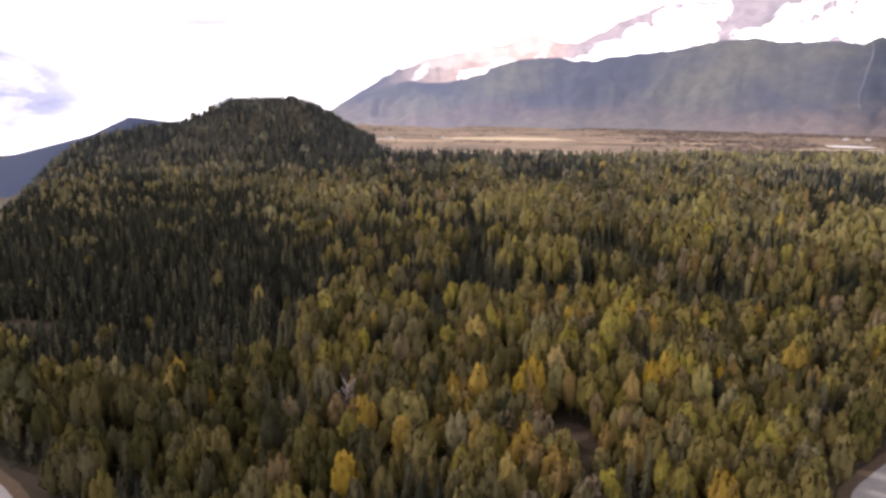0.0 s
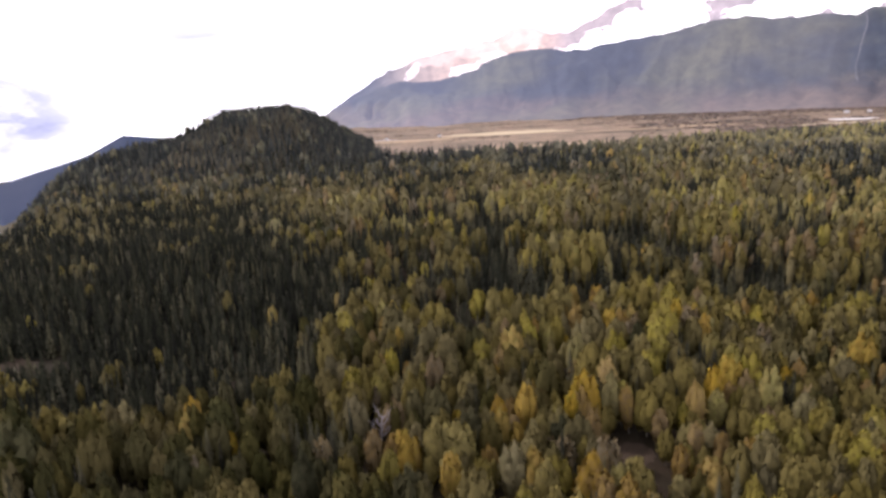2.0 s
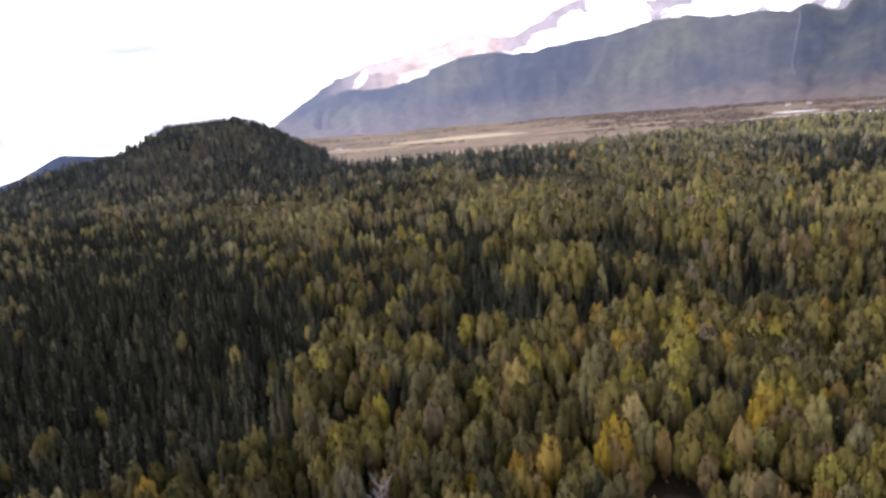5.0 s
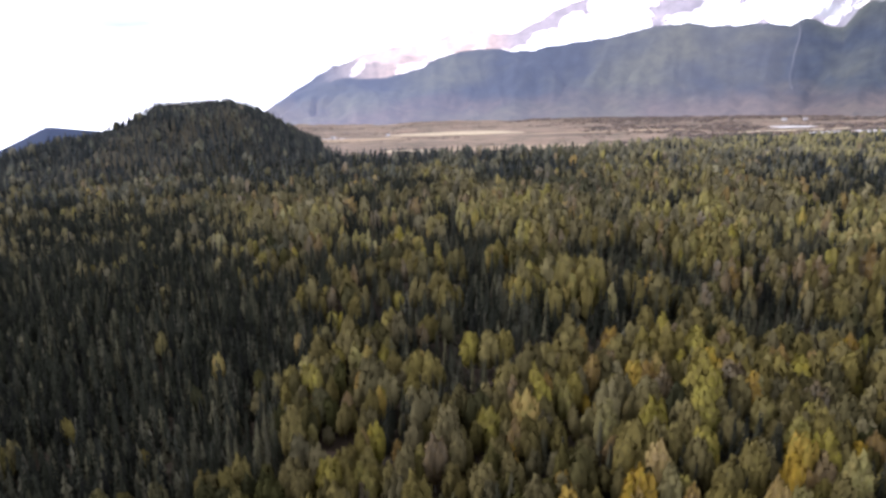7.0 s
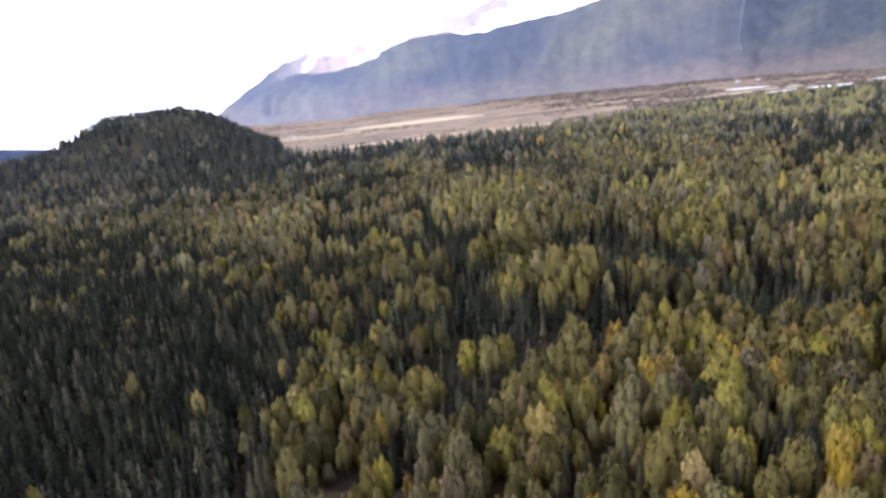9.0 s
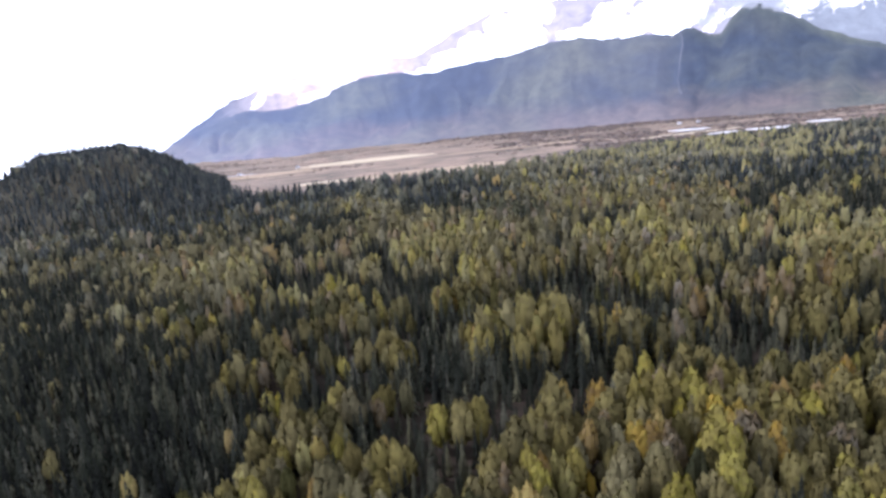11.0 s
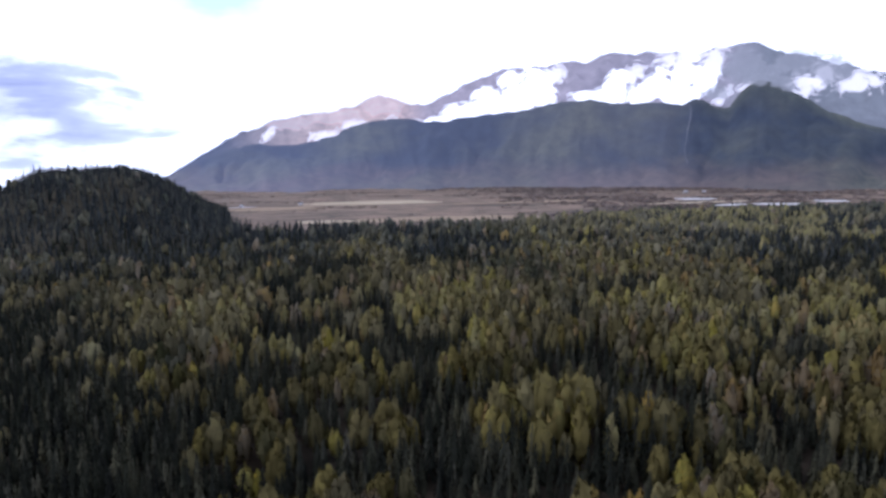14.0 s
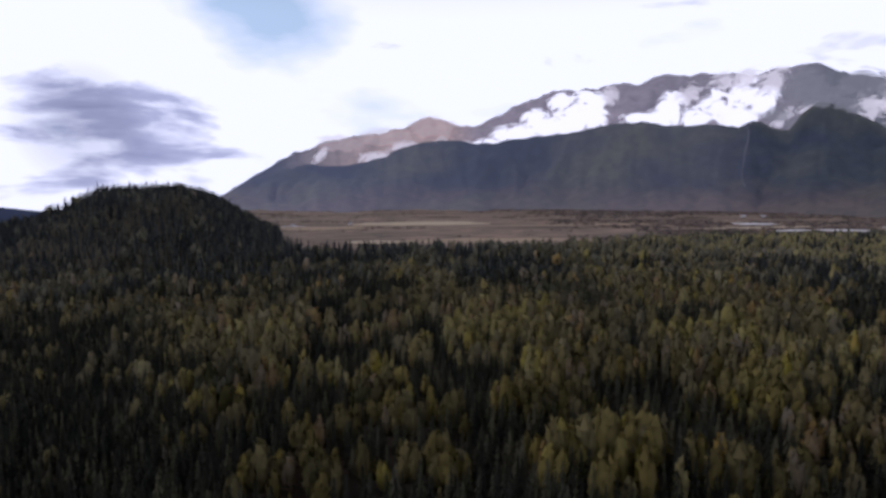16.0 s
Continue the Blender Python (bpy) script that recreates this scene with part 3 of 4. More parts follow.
# bearing, height, half width, half height, lean
for row in ((13.9, 3.3, 2.2, 0.75), (16.3, 4.2, 2.8, 1.2), (19.0, 4.9, 3.0, 1.5), (21.6, 5.6, 2.8, 1.9), (23.2, 5.9, 1.5, 2.1), (20.0, 6.9, 1.4, 1.1, 0.3), (22.4, 7.2, 1.8, 1.0), (17.7, 5.7, 1.3, 0.9, 0.4)):
    puff("bright white cloud lying against the mountain flank", *row[:4], M_PUFF, *row[4:])
for row in ((26.6, 5.3, 2.0, 0.8), (28.3, 5.2, 2.4, 1.1), (29.2, 6.2, 1.6, 1.8, 0.2), (31.2, 5.2, 2.6, 1.2), (32.5, 6.2, 1.9, 2.0, 0.5), (34.2, 5.2, 2.3, 1.6), (34.7, 6.9, 1.8, 1.9, 0.4), (36.0, 6.2, 1.6, 1.8, 0.7)):
    puff("bright white cloud bank torn into rising wisps", *row[:4], M_PUFF, *row[4:])
for row in ((36.7, 7.9, 1.4, 1.5, 0.5), (30.6, 7.2, 1.4, 1.2, 0.3), (35.0, 8.3, 1.8, 1.0, 0.3), (39.2, 5.6, 1.0, 0.8, 0.5), (24.2, 7.4, 1.0, 1.1, -0.3), (33.2, 8.0, 1.6, 1.1, 0.4), (35.4, 4.7, 0.5, 0.9, 0.2), (43.3, 5.6, 1.8, 1.6, -0.4), (44.6, 6.2, 1.4, 1.6), (47.0, 5.4, 2.4, 1.3), (37.6, 5.0, 0.8, 1.2, 0.9)):
    puff("thin bright wisp of cloud rising beside the dark spur", *row[:4], M_WISP, *row[4:])
for row in ((38.6, 7.2, 2.4, 1.7), (40.4, 6.7, 2.2, 1.2), (42.6, 7.2, 2.2, 1.4), (44.8, 6.6, 2.0, 1.5), (40.0, 6.3, 1.7, 0.9, 0.0, 330), (41.9, 5.7, 1.3, 0.9, -0.3, 330), (37.0, 5.2, 1.5, 0.9, 0.2, 300)):
    puff("grey veil of cloud drifting round the dark spur", *row[:4], M_VEIL, *row[4:])
for row in ((-1.3, 2.2, 0.7, 1.3, 0.9), (3.7, 2.2, 2.4, 0.75, 0.7), (6.2, 3.2, 1.8, 0.65, 0.6), (8.3, 2.7, 0.7, 1.1), (9.6, 3.3, 1.3, 0.9, 0.3), (11.8, 3.2, 1.4, 0.7)):
    puff("small white cloud shreds on the lower ridge", *row[:4], M_WISP, *row[4:])
# Sunlit haze over the ridge, put in as thin glowing sheets.
for row in ((0.5, 3.4, 2.6, 1.0), (4.5, 3.9, 3.2, 1.1), (8.8, 4.8, 2.8, 1.2)):
    puff("thin pinkish cloud veil along the lower ridge", *row[:4], M_PINK, *row[4:])


def chute(a0, r0, r1, width):
    """A narrow pale gully with falling water, cut down the mountain flank."""
    verts, n = [], 40
    for k in range(n + 1):
        r = r0 + (r1 - r0) * k / n
        az = a0 + 0.34 * noise.noise((r * 0.009, 3.1, 0.7))
        for s in (-1, 0, 1):
            q = az + s * math.degrees(width * (0.6 + 0.5 * noise.noise((r * 0.013, s, 2.0))) / r)
            x, y = VIEW.x + r * math.sin(radians(q + SWING)), VIEW.y + r * math.cos(radians(q + SWING))
            verts.append((x, y, float(slope_height(q, r)) + 16))
    return tagged(mesh_object("gully_stream", verts, grid_faces(n + 1, 3), M_STREAM, smooth=True), "thin pale stream gully down the dark mountain flank", "gully", kind="structure")


chute(35.0, 2900, 3335, 4.2)

# ---- trees: shapes as (vertices, triangles) ----
def tube(points, radii, sides):
    """A tapered, bent stem."""
    v, f = [], []
    for (x, y, z), r in zip(points, radii):
        for k in range(sides):
            a = 2 * math.pi * k / sides
            v.append((x + r * math.cos(a), y + r * math.sin(a), z))
    for i in range(len(points) - 1):
        for k in range(sides):
            a, b, c, d = i * sides + k, i * sides + (k + 1) % sides, (i + 1) * sides + (k + 1) % sides, (i + 1) * sides + k
            f += [(a, b, c), (a, c, d)]
    return np.array(v), np.array(f)


def joined(shapes):
    vs, fs, n = [], [], 0
    for v, f, *_ in shapes:
        vs.append(v)
        fs.append(f + n)
        n += len(v)
    if len(shapes[0]) > 2:
        return np.concatenate(vs), np.concatenate(fs), np.concatenate([s[2] for s in shapes])
    return np.concatenate(vs), np.concatenate(fs)


def sprays(rng, centers, outward, length):
    """Small upright leaf sprays, each two bent triangles, fanning up and outward."""
    n = len(centers)
    d = outward + rng.normal(0, 0.45, (n, 3))
    d /= np.linalg.norm(d, axis=1)[:, None] + 1e-9
    up = d * 0.4 + np.array([0, 0, 1.3]) + rng.normal(0, 0.35, (n, 3))
    up -= d * (up * d).sum(1)[:, None] * 0.6
    up /= np.linalg.norm(up, axis=1)[:, None] + 1e-9
    side = np.cross(d, up)
    side /= np.linalg.norm(side, axis=1)[:, None] + 1e-9
    s = length * rng.uniform(0.6, 1.4, (n, 1))
    p = np.stack([centers + up * s * 0.8 + d * s * 0.1, centers + side * s * 0.42 - up * s * 0.4, centers - side * s * 0.42 - up * s * 0.4], 1)
    face = np.cross(p[:, 1] - p[:, 0], p[:, 2] - p[:, 0])
    turned = (face * outward).sum(1) < 0
    p[turned] = p[turned][:, [0, 2, 1]]
    soft = outward / (np.linalg.norm(outward, axis=1)[:, None] + 1e-9) + 0.22 * d
    soft /= np.linalg.norm(soft, axis=1)[:, None] + 1e-9
    return p.reshape(-1, 3), np.arange(n * 3).reshape(-1, 3), np.repeat(soft, 3, 0)


def body(axis, foot, tip, wide):
    """The dense inside of one leader."""
    v, f, sides = [(*axis, foot)], [], 5
    for u in (0.22, 0.55, 0.82):
        for k in range(sides):
            t = 2 * math.pi * (k + u) / sides
            q = wide * 0.86 * float(flame(u, 0.86))
            v.append((axis[0] + q * math.cos(t), axis[1] + q * math.sin(t), foot + (tip - foot) * u))
    v.append((*axis, foot + (tip - foot) * 0.97))
    for k in range(sides):
        m = (k + 1) % sides
        f += [(0, 1 + m, 1 + k), (11 + k, 11 + m, 16)]
        for i in (0, 5):
            f += [(1 + i + k, 1 + i + m, 6 + i + m), (1 + i + k, 6 + i + m, 6 + i + k)]
    v = np.array(v)
    u = (v[:, 2] - foot) / (tip - foot)
    soft = np.stack([v[:, 0] - axis[0], v[:, 1] - axis[1], (-0.15 + 1.5 * u ** 1.5) * wide * 0.7], 1)
    return v, np.array(f), soft / (np.linalg.norm(soft, axis=1)[:, None] + 1e-9)


def flame(u, full):
    """Half width of an upright crown at u from its foot (0) to its tip (1)."""
    return np.sin(np.pi * np.clip(u, 0, 1) ** full) ** 0.66


def broadleaf(rng, height, radius, leaves, length, leaders=5, low=0.2):
    """Stem and limbs, and an upright crown of several pointed leaders built of leaf sprays, with gaps between them."""
    bend = rng.normal(0, 0.25, 2)
    pts = [(bend[0] * (k / 4) ** 2, bend[1] * (k / 4) ** 2, height * 0.9 * k / 4) for k in range(5)]
    rad = height * 0.011
    stems = [tube(pts, [rad, rad * 0.85, rad * 0.65, rad * 0.4, rad * 0.12], 6)]
    foot, tip, axis, wide = [], [], [], []
    for k in range(leaders):
        a = k * 2.4 + rng.uniform(-0.5, 0.5)
        off = 0.0 if k == 0 else radius * rng.uniform(0.38, 0.62)
        foot.append(height * (low + (0.0 if k == 0 else rng.uniform(-0.04, 0.16))))
        tip.append(height * (1.0 if k == 0 else rng.uniform(0.70, 0.97)))
        axis.append((bend[0] + off * math.cos(a), bend[1] + off * math.sin(a)))
        wide.append(radius * (0.62 if k == 0 else rng.uniform(0.36, 0.54)))
        if k:
            stems.append(tube([(0, 0, foot[-1] * 0.9), (axis[-1][0] * 0.8, axis[-1][1] * 0.8, foot[-1] * 0.5 + tip[-1] * 0.5), (*axis[-1], tip[-1] * 0.96)], [rad * 0.45, rad * 0.3, rad * 0.06], 3))
    foot, tip, axis, wide = np.array(foot), np.array(tip), np.array(axis), np.array(wide)
    share = wide * (tip - foot)
    which = rng.choice(leaders, leaves, p=share / share.sum())
    u, a = rng.uniform(0.0, 1.0, leaves) ** 0.9, rng.uniform(0, 2 * math.pi, leaves)
    q = wide[which] * flame(u, 0.86) * (1 + 0.22 * np.sin(3 * a + which * 1.7 + 5 * u)) * rng.uniform(0.7, 1.05, leaves)
    centers = np.stack([axis[which, 0] + q * np.cos(a), axis[which, 1] + q * np.sin(a), foot[which] + (tip - foot)[which] * u], 1)
    out = np.stack([np.cos(a), np.sin(a), -0.15 + 1.5 * u ** 1.5], 1)
    out[:, :2] += 0.5 * centers[:, :2] / radius
    inner = [body(tuple(axis[k]), foot[k], tip[k], wide[k]) for k in range(leaders)]
    return joined(stems), joined(inner + [sprays(rng, centers, out, length)])


def spruce(rng, height, radius, tiers, boughs, plain_bough=False):
    """Straight stem with whorls of drooping boughs that narrow to a thin spire."""
    v, f = [], []
    for i in range(tiers):
        u = i / tiers
        z = height * (0.10 + 0.88 * u)
        r = radius * (1 - u) ** 0.85 * rng.uniform(0.85, 1.12) + 0.10
        lift, drop = height / tiers * 0.95, r * 0.42
        for k in range(boughs):
            a = 2 * math.pi * (k + rng.uniform(-0.3, 0.3)) / boughs + i * 0.9
            w, q = 0.62 * math.pi / boughs * rng.uniform(0.75, 1.15), r * rng.uniform(0.7, 1.15)
            n = len(v)
            if plain_bough:
                v += [(0, 0, z + lift), (q * math.cos(a - 1.4 * w), q * math.sin(a - 1.4 * w), z - drop), (q * math.cos(a + 1.4 * w), q * math.sin(a + 1.4 * w), z - drop)]
                f.append((n, n + 1, n + 2))
                continue
            v += [(0, 0, z + lift), (q * 0.75 * math.cos(a - w), q * 0.75 * math.sin(a - w), z - drop * 0.5),
                  (q * math.cos(a), q * math.sin(a), z - drop * rng.uniform(0.6, 1.2)), (q * 0.75 * math.cos(a + w), q * 0.75 * math.sin(a + w), z - drop * 0.5)]
            f += [(n, n + 1, n + 2), (n, n + 2, n + 3)]
    stem = tube([(0, 0, 0), (0, 0, height * 0.5), (0, 0, height)], [height * 0.011, height * 0.007, 0.02], 5)
    v = np.array(v)
    soft = np.stack([v[:, 0], v[:, 1], 0.35 * radius + 0 * v[:, 2]], 1)
    soft += np.array([0, 0, 0.6]) * (np.hypot(v[:, 0], v[:, 1]) < 0.01)[:, None]
    return stem, (v, np.array(f), soft / (np.linalg.norm(soft, axis=1)[:, None] + 1e-9))


def lump(rng, height, radius, sides, rings, low, ragged):
    """A far crown: an uneven closed body."""
    v, f = [(0, 0, height * low)], []
    for i in range(rings):
        u = (i + 0.7) / (rings + 0.4)
        r, z = radius * math.sin(math.pi * u ** 0.8) ** 0.6, height * (low + (1 - low) * u)
        for k in range(sides):
            a = 2 * math.pi * (k + 0.5 * i + rng.uniform(-0.25, 0.25)) / sides
            q = r * rng.uniform(1 - ragged, 1 + ragged)
            v.append((q * math.cos(a), q * math.sin(a), z + rng.uniform(-1, 1) * ragged * height * 0.12))
    v.append((rng.normal(0, 0.3), rng.normal(0, 0.3), height))
    for k in range(sides):
        f.append((0, 1 + (k + 1) % sides, 1 + k))
        for i in range(rings - 1):
            a, b, c, d = 1 + i * sides + k, 1 + i * sides + (k + 1) % sides, 1 + (i + 1) * sides + (k + 1) % sides, 1 + (i + 1) * sides + k
            f += [(a, b, c), (a, c, d)]
        f.append((1 + (rings - 1) * sides + k, 1 + (rings - 1) * sides + (k + 1) % sides, len(v) - 1))
    v = np.array(v)
    soft = np.stack([v[:, 0], v[:, 1], (v[:, 2] - height * (0.35 + 0.5 * low)) * 0.35], 1)
    return v, np.array(f), soft / (np.linalg.norm(soft, axis=1)[:, None] + 1e-9)


def tri_mesh(name, v, f, mat, tint=None, soft=None):
    me = bpy.data.meshes.new(name)
    me.vertices.add(len(v))
    me.vertices.foreach_set("co", np.asarray(v, np.float32).ravel())
    me.loops.add(len(f) * 3)
    me.loops.foreach_set("vertex_index", np.asarray(f, np.int32).ravel())
    me.polygons.add(len(f))
    me.polygons.foreach_set("loop_start", np.arange(0, len(f) * 3, 3, dtype=np.int32))
    me.materials.append(mat)
    if tint is not None:
        me.attributes.new("tint", "FLOAT", "POINT").data.foreach_set("value", np.asarray(tint, np.float32))
    me.update(calc_edges=True)
    if soft is not None:
        me.normals_split_custom_set_from_vertices(np.asarray(soft, np.float32))
    return me


# ---- where the trees stand ----
RNG = np.random.default_rng(7)
CLEARINGS = [(37, 158, 8, 16), (-16, 196, 5, 9), (-175, 245, 24, 12), (45, 285, 24, 4), (128, 282, 16, 5), (-35, 222, 10, 4), (104, 300, 12, 4), (209, 343, 5, 11)]


def near_road(x, y):
    d = np.full(np.shape(x), 1e9)
    for (ax, ay), (bx, by) in zip(ROAD[:-1], ROAD[1:]):
        ux, uy = bx - ax, by - ay
        s = np.clip(((x - ax) * ux + (y - ay) * uy) / (ux * ux + uy * uy), 0, 1)
        d = np.minimum(d, np.hypot(x - ax - s * ux, y - ay - s * uy))
    return d


def scatter(r0, r1, spacing, a0, a1):
    """Uneven points between two distances from the middle of the flight, and between two bearings."""
    g = np.arange(-r1 - 10, r1 + 10, spacing)
    X, Y = np.meshgrid(g, g)
    x = X.ravel() + RNG.uniform(-0.48, 0.48, X.size) * spacing
    y = 60 + Y.ravel() + RNG.uniform(-0.48, 0.48, X.size) * spacing
    r, a = np.hypot(x, y - 60), np.degrees(np.arctan2(x, y - 60))
    ok = (r >= r0) & (r < r1) & (a > a0) & (a < a1)
    edge = 985 + 40 * value(x / 160, 0 * x, 51) + 60 * value(x / 40, y / 40, 52) * 0.4 + 320 * step(220, 760, x + 90 * value(x / 120, y / 120, 53)) - 40 * step(60, 160, x) * (1 - step(330, 460, x))
    edge = edge + (1420 - edge) * (1 - step(-165, -90, x))
    ok &= y < edge
    ok &= near_road(x, y) > 7.5 + 2.5 * (1 - step(-80, -60, x))
    way = np.interp(x, [p[0] for p in ROAD], [p[1] for p in ROAD])
    ok &= ~((y < way + 4) & (y > way - 34) & (np.abs(x) > 62))
    for cx, cy, rx, ry in CLEARINGS:
        ok &= ((x - cx) / rx) ** 2 + ((y - cy) / ry) ** 2 > 1
    for cx, cy, rx, ry in ((900, 1260, 190, 60),):
        ok &= ((x - cx) / rx) ** 2 + ((y - cy) / ry) ** 2 > 1
    return x[ok], y[ok]


# stands: x, y, half widths, share of spruce, hue of the broadleaved trees, height
# (40, 280): low dark spruces, added in place of shade before the tall row
NEAR_STANDS = [(55, 322, 80, 16, 0.06, 0.54, 1.32), (40, 280, 52, 14, 0.96, 0.20, 0.50), (132, 281, 36, 13, 0.92, 0.26, 0.9), (70, 242, 46, 30, 0.08, 0.53, 1.12), (25, 178, 50, 38, 0.07, 0.63, 1.05), (70, 165, 40, 34, 0.08, 0.58, 1.05),
               # (150, 215): hue lowered to imitate lens vignetting
               (-62, 150, 48, 42, 0.24, 0.27, 1.0), (150, 215, 50, 50, 0.15, 0.42, 1.0), (-20, 255, 28, 24, 0.48, 0.52, 0.85), (-10, 208, 30, 22, 0.12, 0.46, 1.0), (-4, 304, 34, 26, 0.66, 0.50, 0.9), (2, 344, 36, 16, 0.62, 0.42, 0.9)]
FAR_STANDS = [(430, 900, 150, 160, 0.22, 0.60, 0.9), (620, 1020, 160, 170, 0.35, 0.86, 0.85), (560, 760, 90, 90, 0.45, 0.84, 0.9),
              # (118, 165): darker hue, vignetting put into the leaf colour
              (-320, 1040, 170, 230, 0.80, 0.30, 0.8), (-240, 600, 120, 150, 0.5, 0.40, 0.9), (118, 165, 36, 55, 0.25, 0.38, 1.0),
              (-169, 808, 76, 144, 0.85, 0.3, 1), (-65, 1004, 111, 176, 0.85, 0.34, 1.05), (38, 680, 22, 87, 0.15, 0.62, 1.15), (128, 743, 67, 90, 0.75, 0.35, 1), (-86, 540, 52, 52, 0.12, 0.58, 1),
              (-13, 502, 33, 65, 0.45, 0.54, 1), (68, 509, 45, 55, 0.06, 0.68, 1), (19, 481, 18, 38, 0.1, 0.64, 1), (-34, 447, 25, 30, 0.35, 0.86, 0.8), (-76, 450, 35, 26, 0.15, 0.44, 1.15),
              (77, 421, 33, 30, 0.18, 0.57, 1), (19, 403, 25, 24, 0.55, 0.86, 0.9), (153, 368, 15, 23, 0.03, 0.72, 1.05), (174, 448, 35, 65, 0.1, 0.63, 1), (257, 625, 80, 126, 0.15, 0.6, 0.95),
              (244, 466, 27, 60, 0.3, 0.52, 1), (463, 696, 38, 101, 0.92, 0.3, 1.05), (280, 405, 46, 80, 0.4, 0.87, 0.9), (181, 324, 28, 31, 0.22, 0.52, 1), (420, 500, 85, 120, 0.72, 0.36, 1),
              (66, 348, 46, 13, 0.62, 0.3, 0.8), (0, 384, 23, 15, 0.18, 0.5, 1.05), (154, 276, 12, 24, 0.5, 0.42, 1), (-35, 387, 21, 21, 0.6, 0.35, 0.95), (121, 326, 26, 16, 0.55, 0.33, 0.9)]


def makeup(x, y):
    """Chance of spruce, mean hue of the broadleaved trees and their height, by stand."""
    n1, n2, n3 = value(x / 70, y / 70, 61), value(x / 22, y / 22, 62), value(x / 160, y / 160, 63)
    n4 = value(x / 34, y / 34, 64, 2)
    p = 0.26 + 0.34 * step(-0.1, 0.5, n1 + 0.5 * n2) + 0.10 * step(330, 420, y)
    p = np.maximum(p, 0.32 * step(560, 700, y) * step(-0.25, 0.3, n3 + 0.4 * n2))
    p = np.maximum(p, 0.72 * step(640, 840, y) * (1 - step(-150, -60, x)))
    hue, tall, weight = 0.35 - 0.08 * step(300, 380, y), 1.0 + 0 * x, 0.22 + 0 * x
    p, hue, tall = p * weight, hue * weight, tall * weight
    sx, sy = x + 14 * n2 + 10 * n4, y + 7 * n2
    for cx, cy, rx, ry, share, tone, size in NEAR_STANDS + FAR_STANDS:
        w = 1.5 * np.exp(-(((sx - cx) / rx) ** 2 + ((sy - cy) / ry) ** 2) ** 1.8)
        p, hue, tall, weight = p + w * share, hue + w * tone, tall + w * size, weight + w
    p, hue, tall = p / weight + 0.36 * np.clip(n2, 0, 1) * step(240, 300, y) + 0.06 * step(250, 290, y), hue / weight + 0.10 * n1 + 0.15 * n2, (14.2 + 0.7 * (1 - step(300, 420, y))) * tall / weight + 1.2 * n1 + 3.1 * n4
    dark = dark_stand(x, y)
    p = np.maximum(p, 0.96 * dark)
    hue = hue - 0.14 * dark
    p = np.maximum(p, 0.70 * step(860, 930, y) * (1 - step(120, 300, x)))
    return np.clip(p, 0, 0.97), hue, tall - 2.0 * dark


def dark_stand(x, y):
    edge = np.interp(y, [150, 175, 205, 240, 275, 310, 345, 380, 415, 470, 550], [-150, -100, -58, -46, -34, -30, -38, -50, -70, -108, -165])
    return step(-26, 46, edge - x + 30 * value(x / 22, y / 22, 62) + 16 * value(x / 70, y / 70, 61)) * step(165, 205, y) * (1 - 0.15 * step(290, 420, y + 50 * value(x / 50, y / 50, 65)) - 0.70 * step(440, 720, y))


def wood(x, y):
    p, hue, tall = makeup(x, y)
    grove = 0.5 + 0.5 * np.tanh(value(x / 21, y / 21, 68, 2) / 0.36)
    con = np.clip(0.5 + 1.12 * (0.70 * grove + 0.30 * RNG.random(len(x)) - 0.5), 0, 1) < p
    near = 1 - step(250, 330, y)
    tint = hue + RNG.normal(0, 0.06, len(x)) + 0.06 * near * RNG.normal(0, 1, len(x)) + 0.23 * value(x / 20, y / 20, 67, 2)
    odd = 0.5 + (RNG.random(len(x)) - 0.5) * (1 - 0.1 * dark_stand(x, y))
    tint = np.minimum(tint, 0.672)
    tint = np.where(odd < 0.010 + 0.024 * near * step(-40, 20, x), RNG.uniform(0.70, 0.80, len(x)), tint)
    bare = 0.025 + 0.075 * near * step(-50, 20, x) + 0.30 * step(0.0, 0.45, value(x / 30, y / 30, 66)) * step(290, 350, y) * (1 - step(650, 900, y))
    tint = np.where(odd > 1 - bare, RNG.uniform(0.82, 0.97, len(x)), tint)
    mixed = dark_stand(x, y)
    tint = np.where(~con & (mixed > 0.3) & (y > 200), np.clip(RNG.normal(0.47, 0.09, len(x)), 0.3, 0.78), tint)
    tint = np.clip(tint, 0.05, 1.0)
    # Needles of the dark stand go darker still, for vignetting on that side.
    tint = np.where(con, np.clip(RNG.normal(0.50, 0.25, len(x)) - 0.22 * dark_stand(x, y), 0, 1), tint)
    size = np.where(con, tall * RNG.uniform(0.6, 1.15, len(x)), tall * np.clip(RNG.normal(0.92, 0.19, len(x)), 0.5, 1.4) * (1 - 0.25 * mixed))
    return con, tint, size


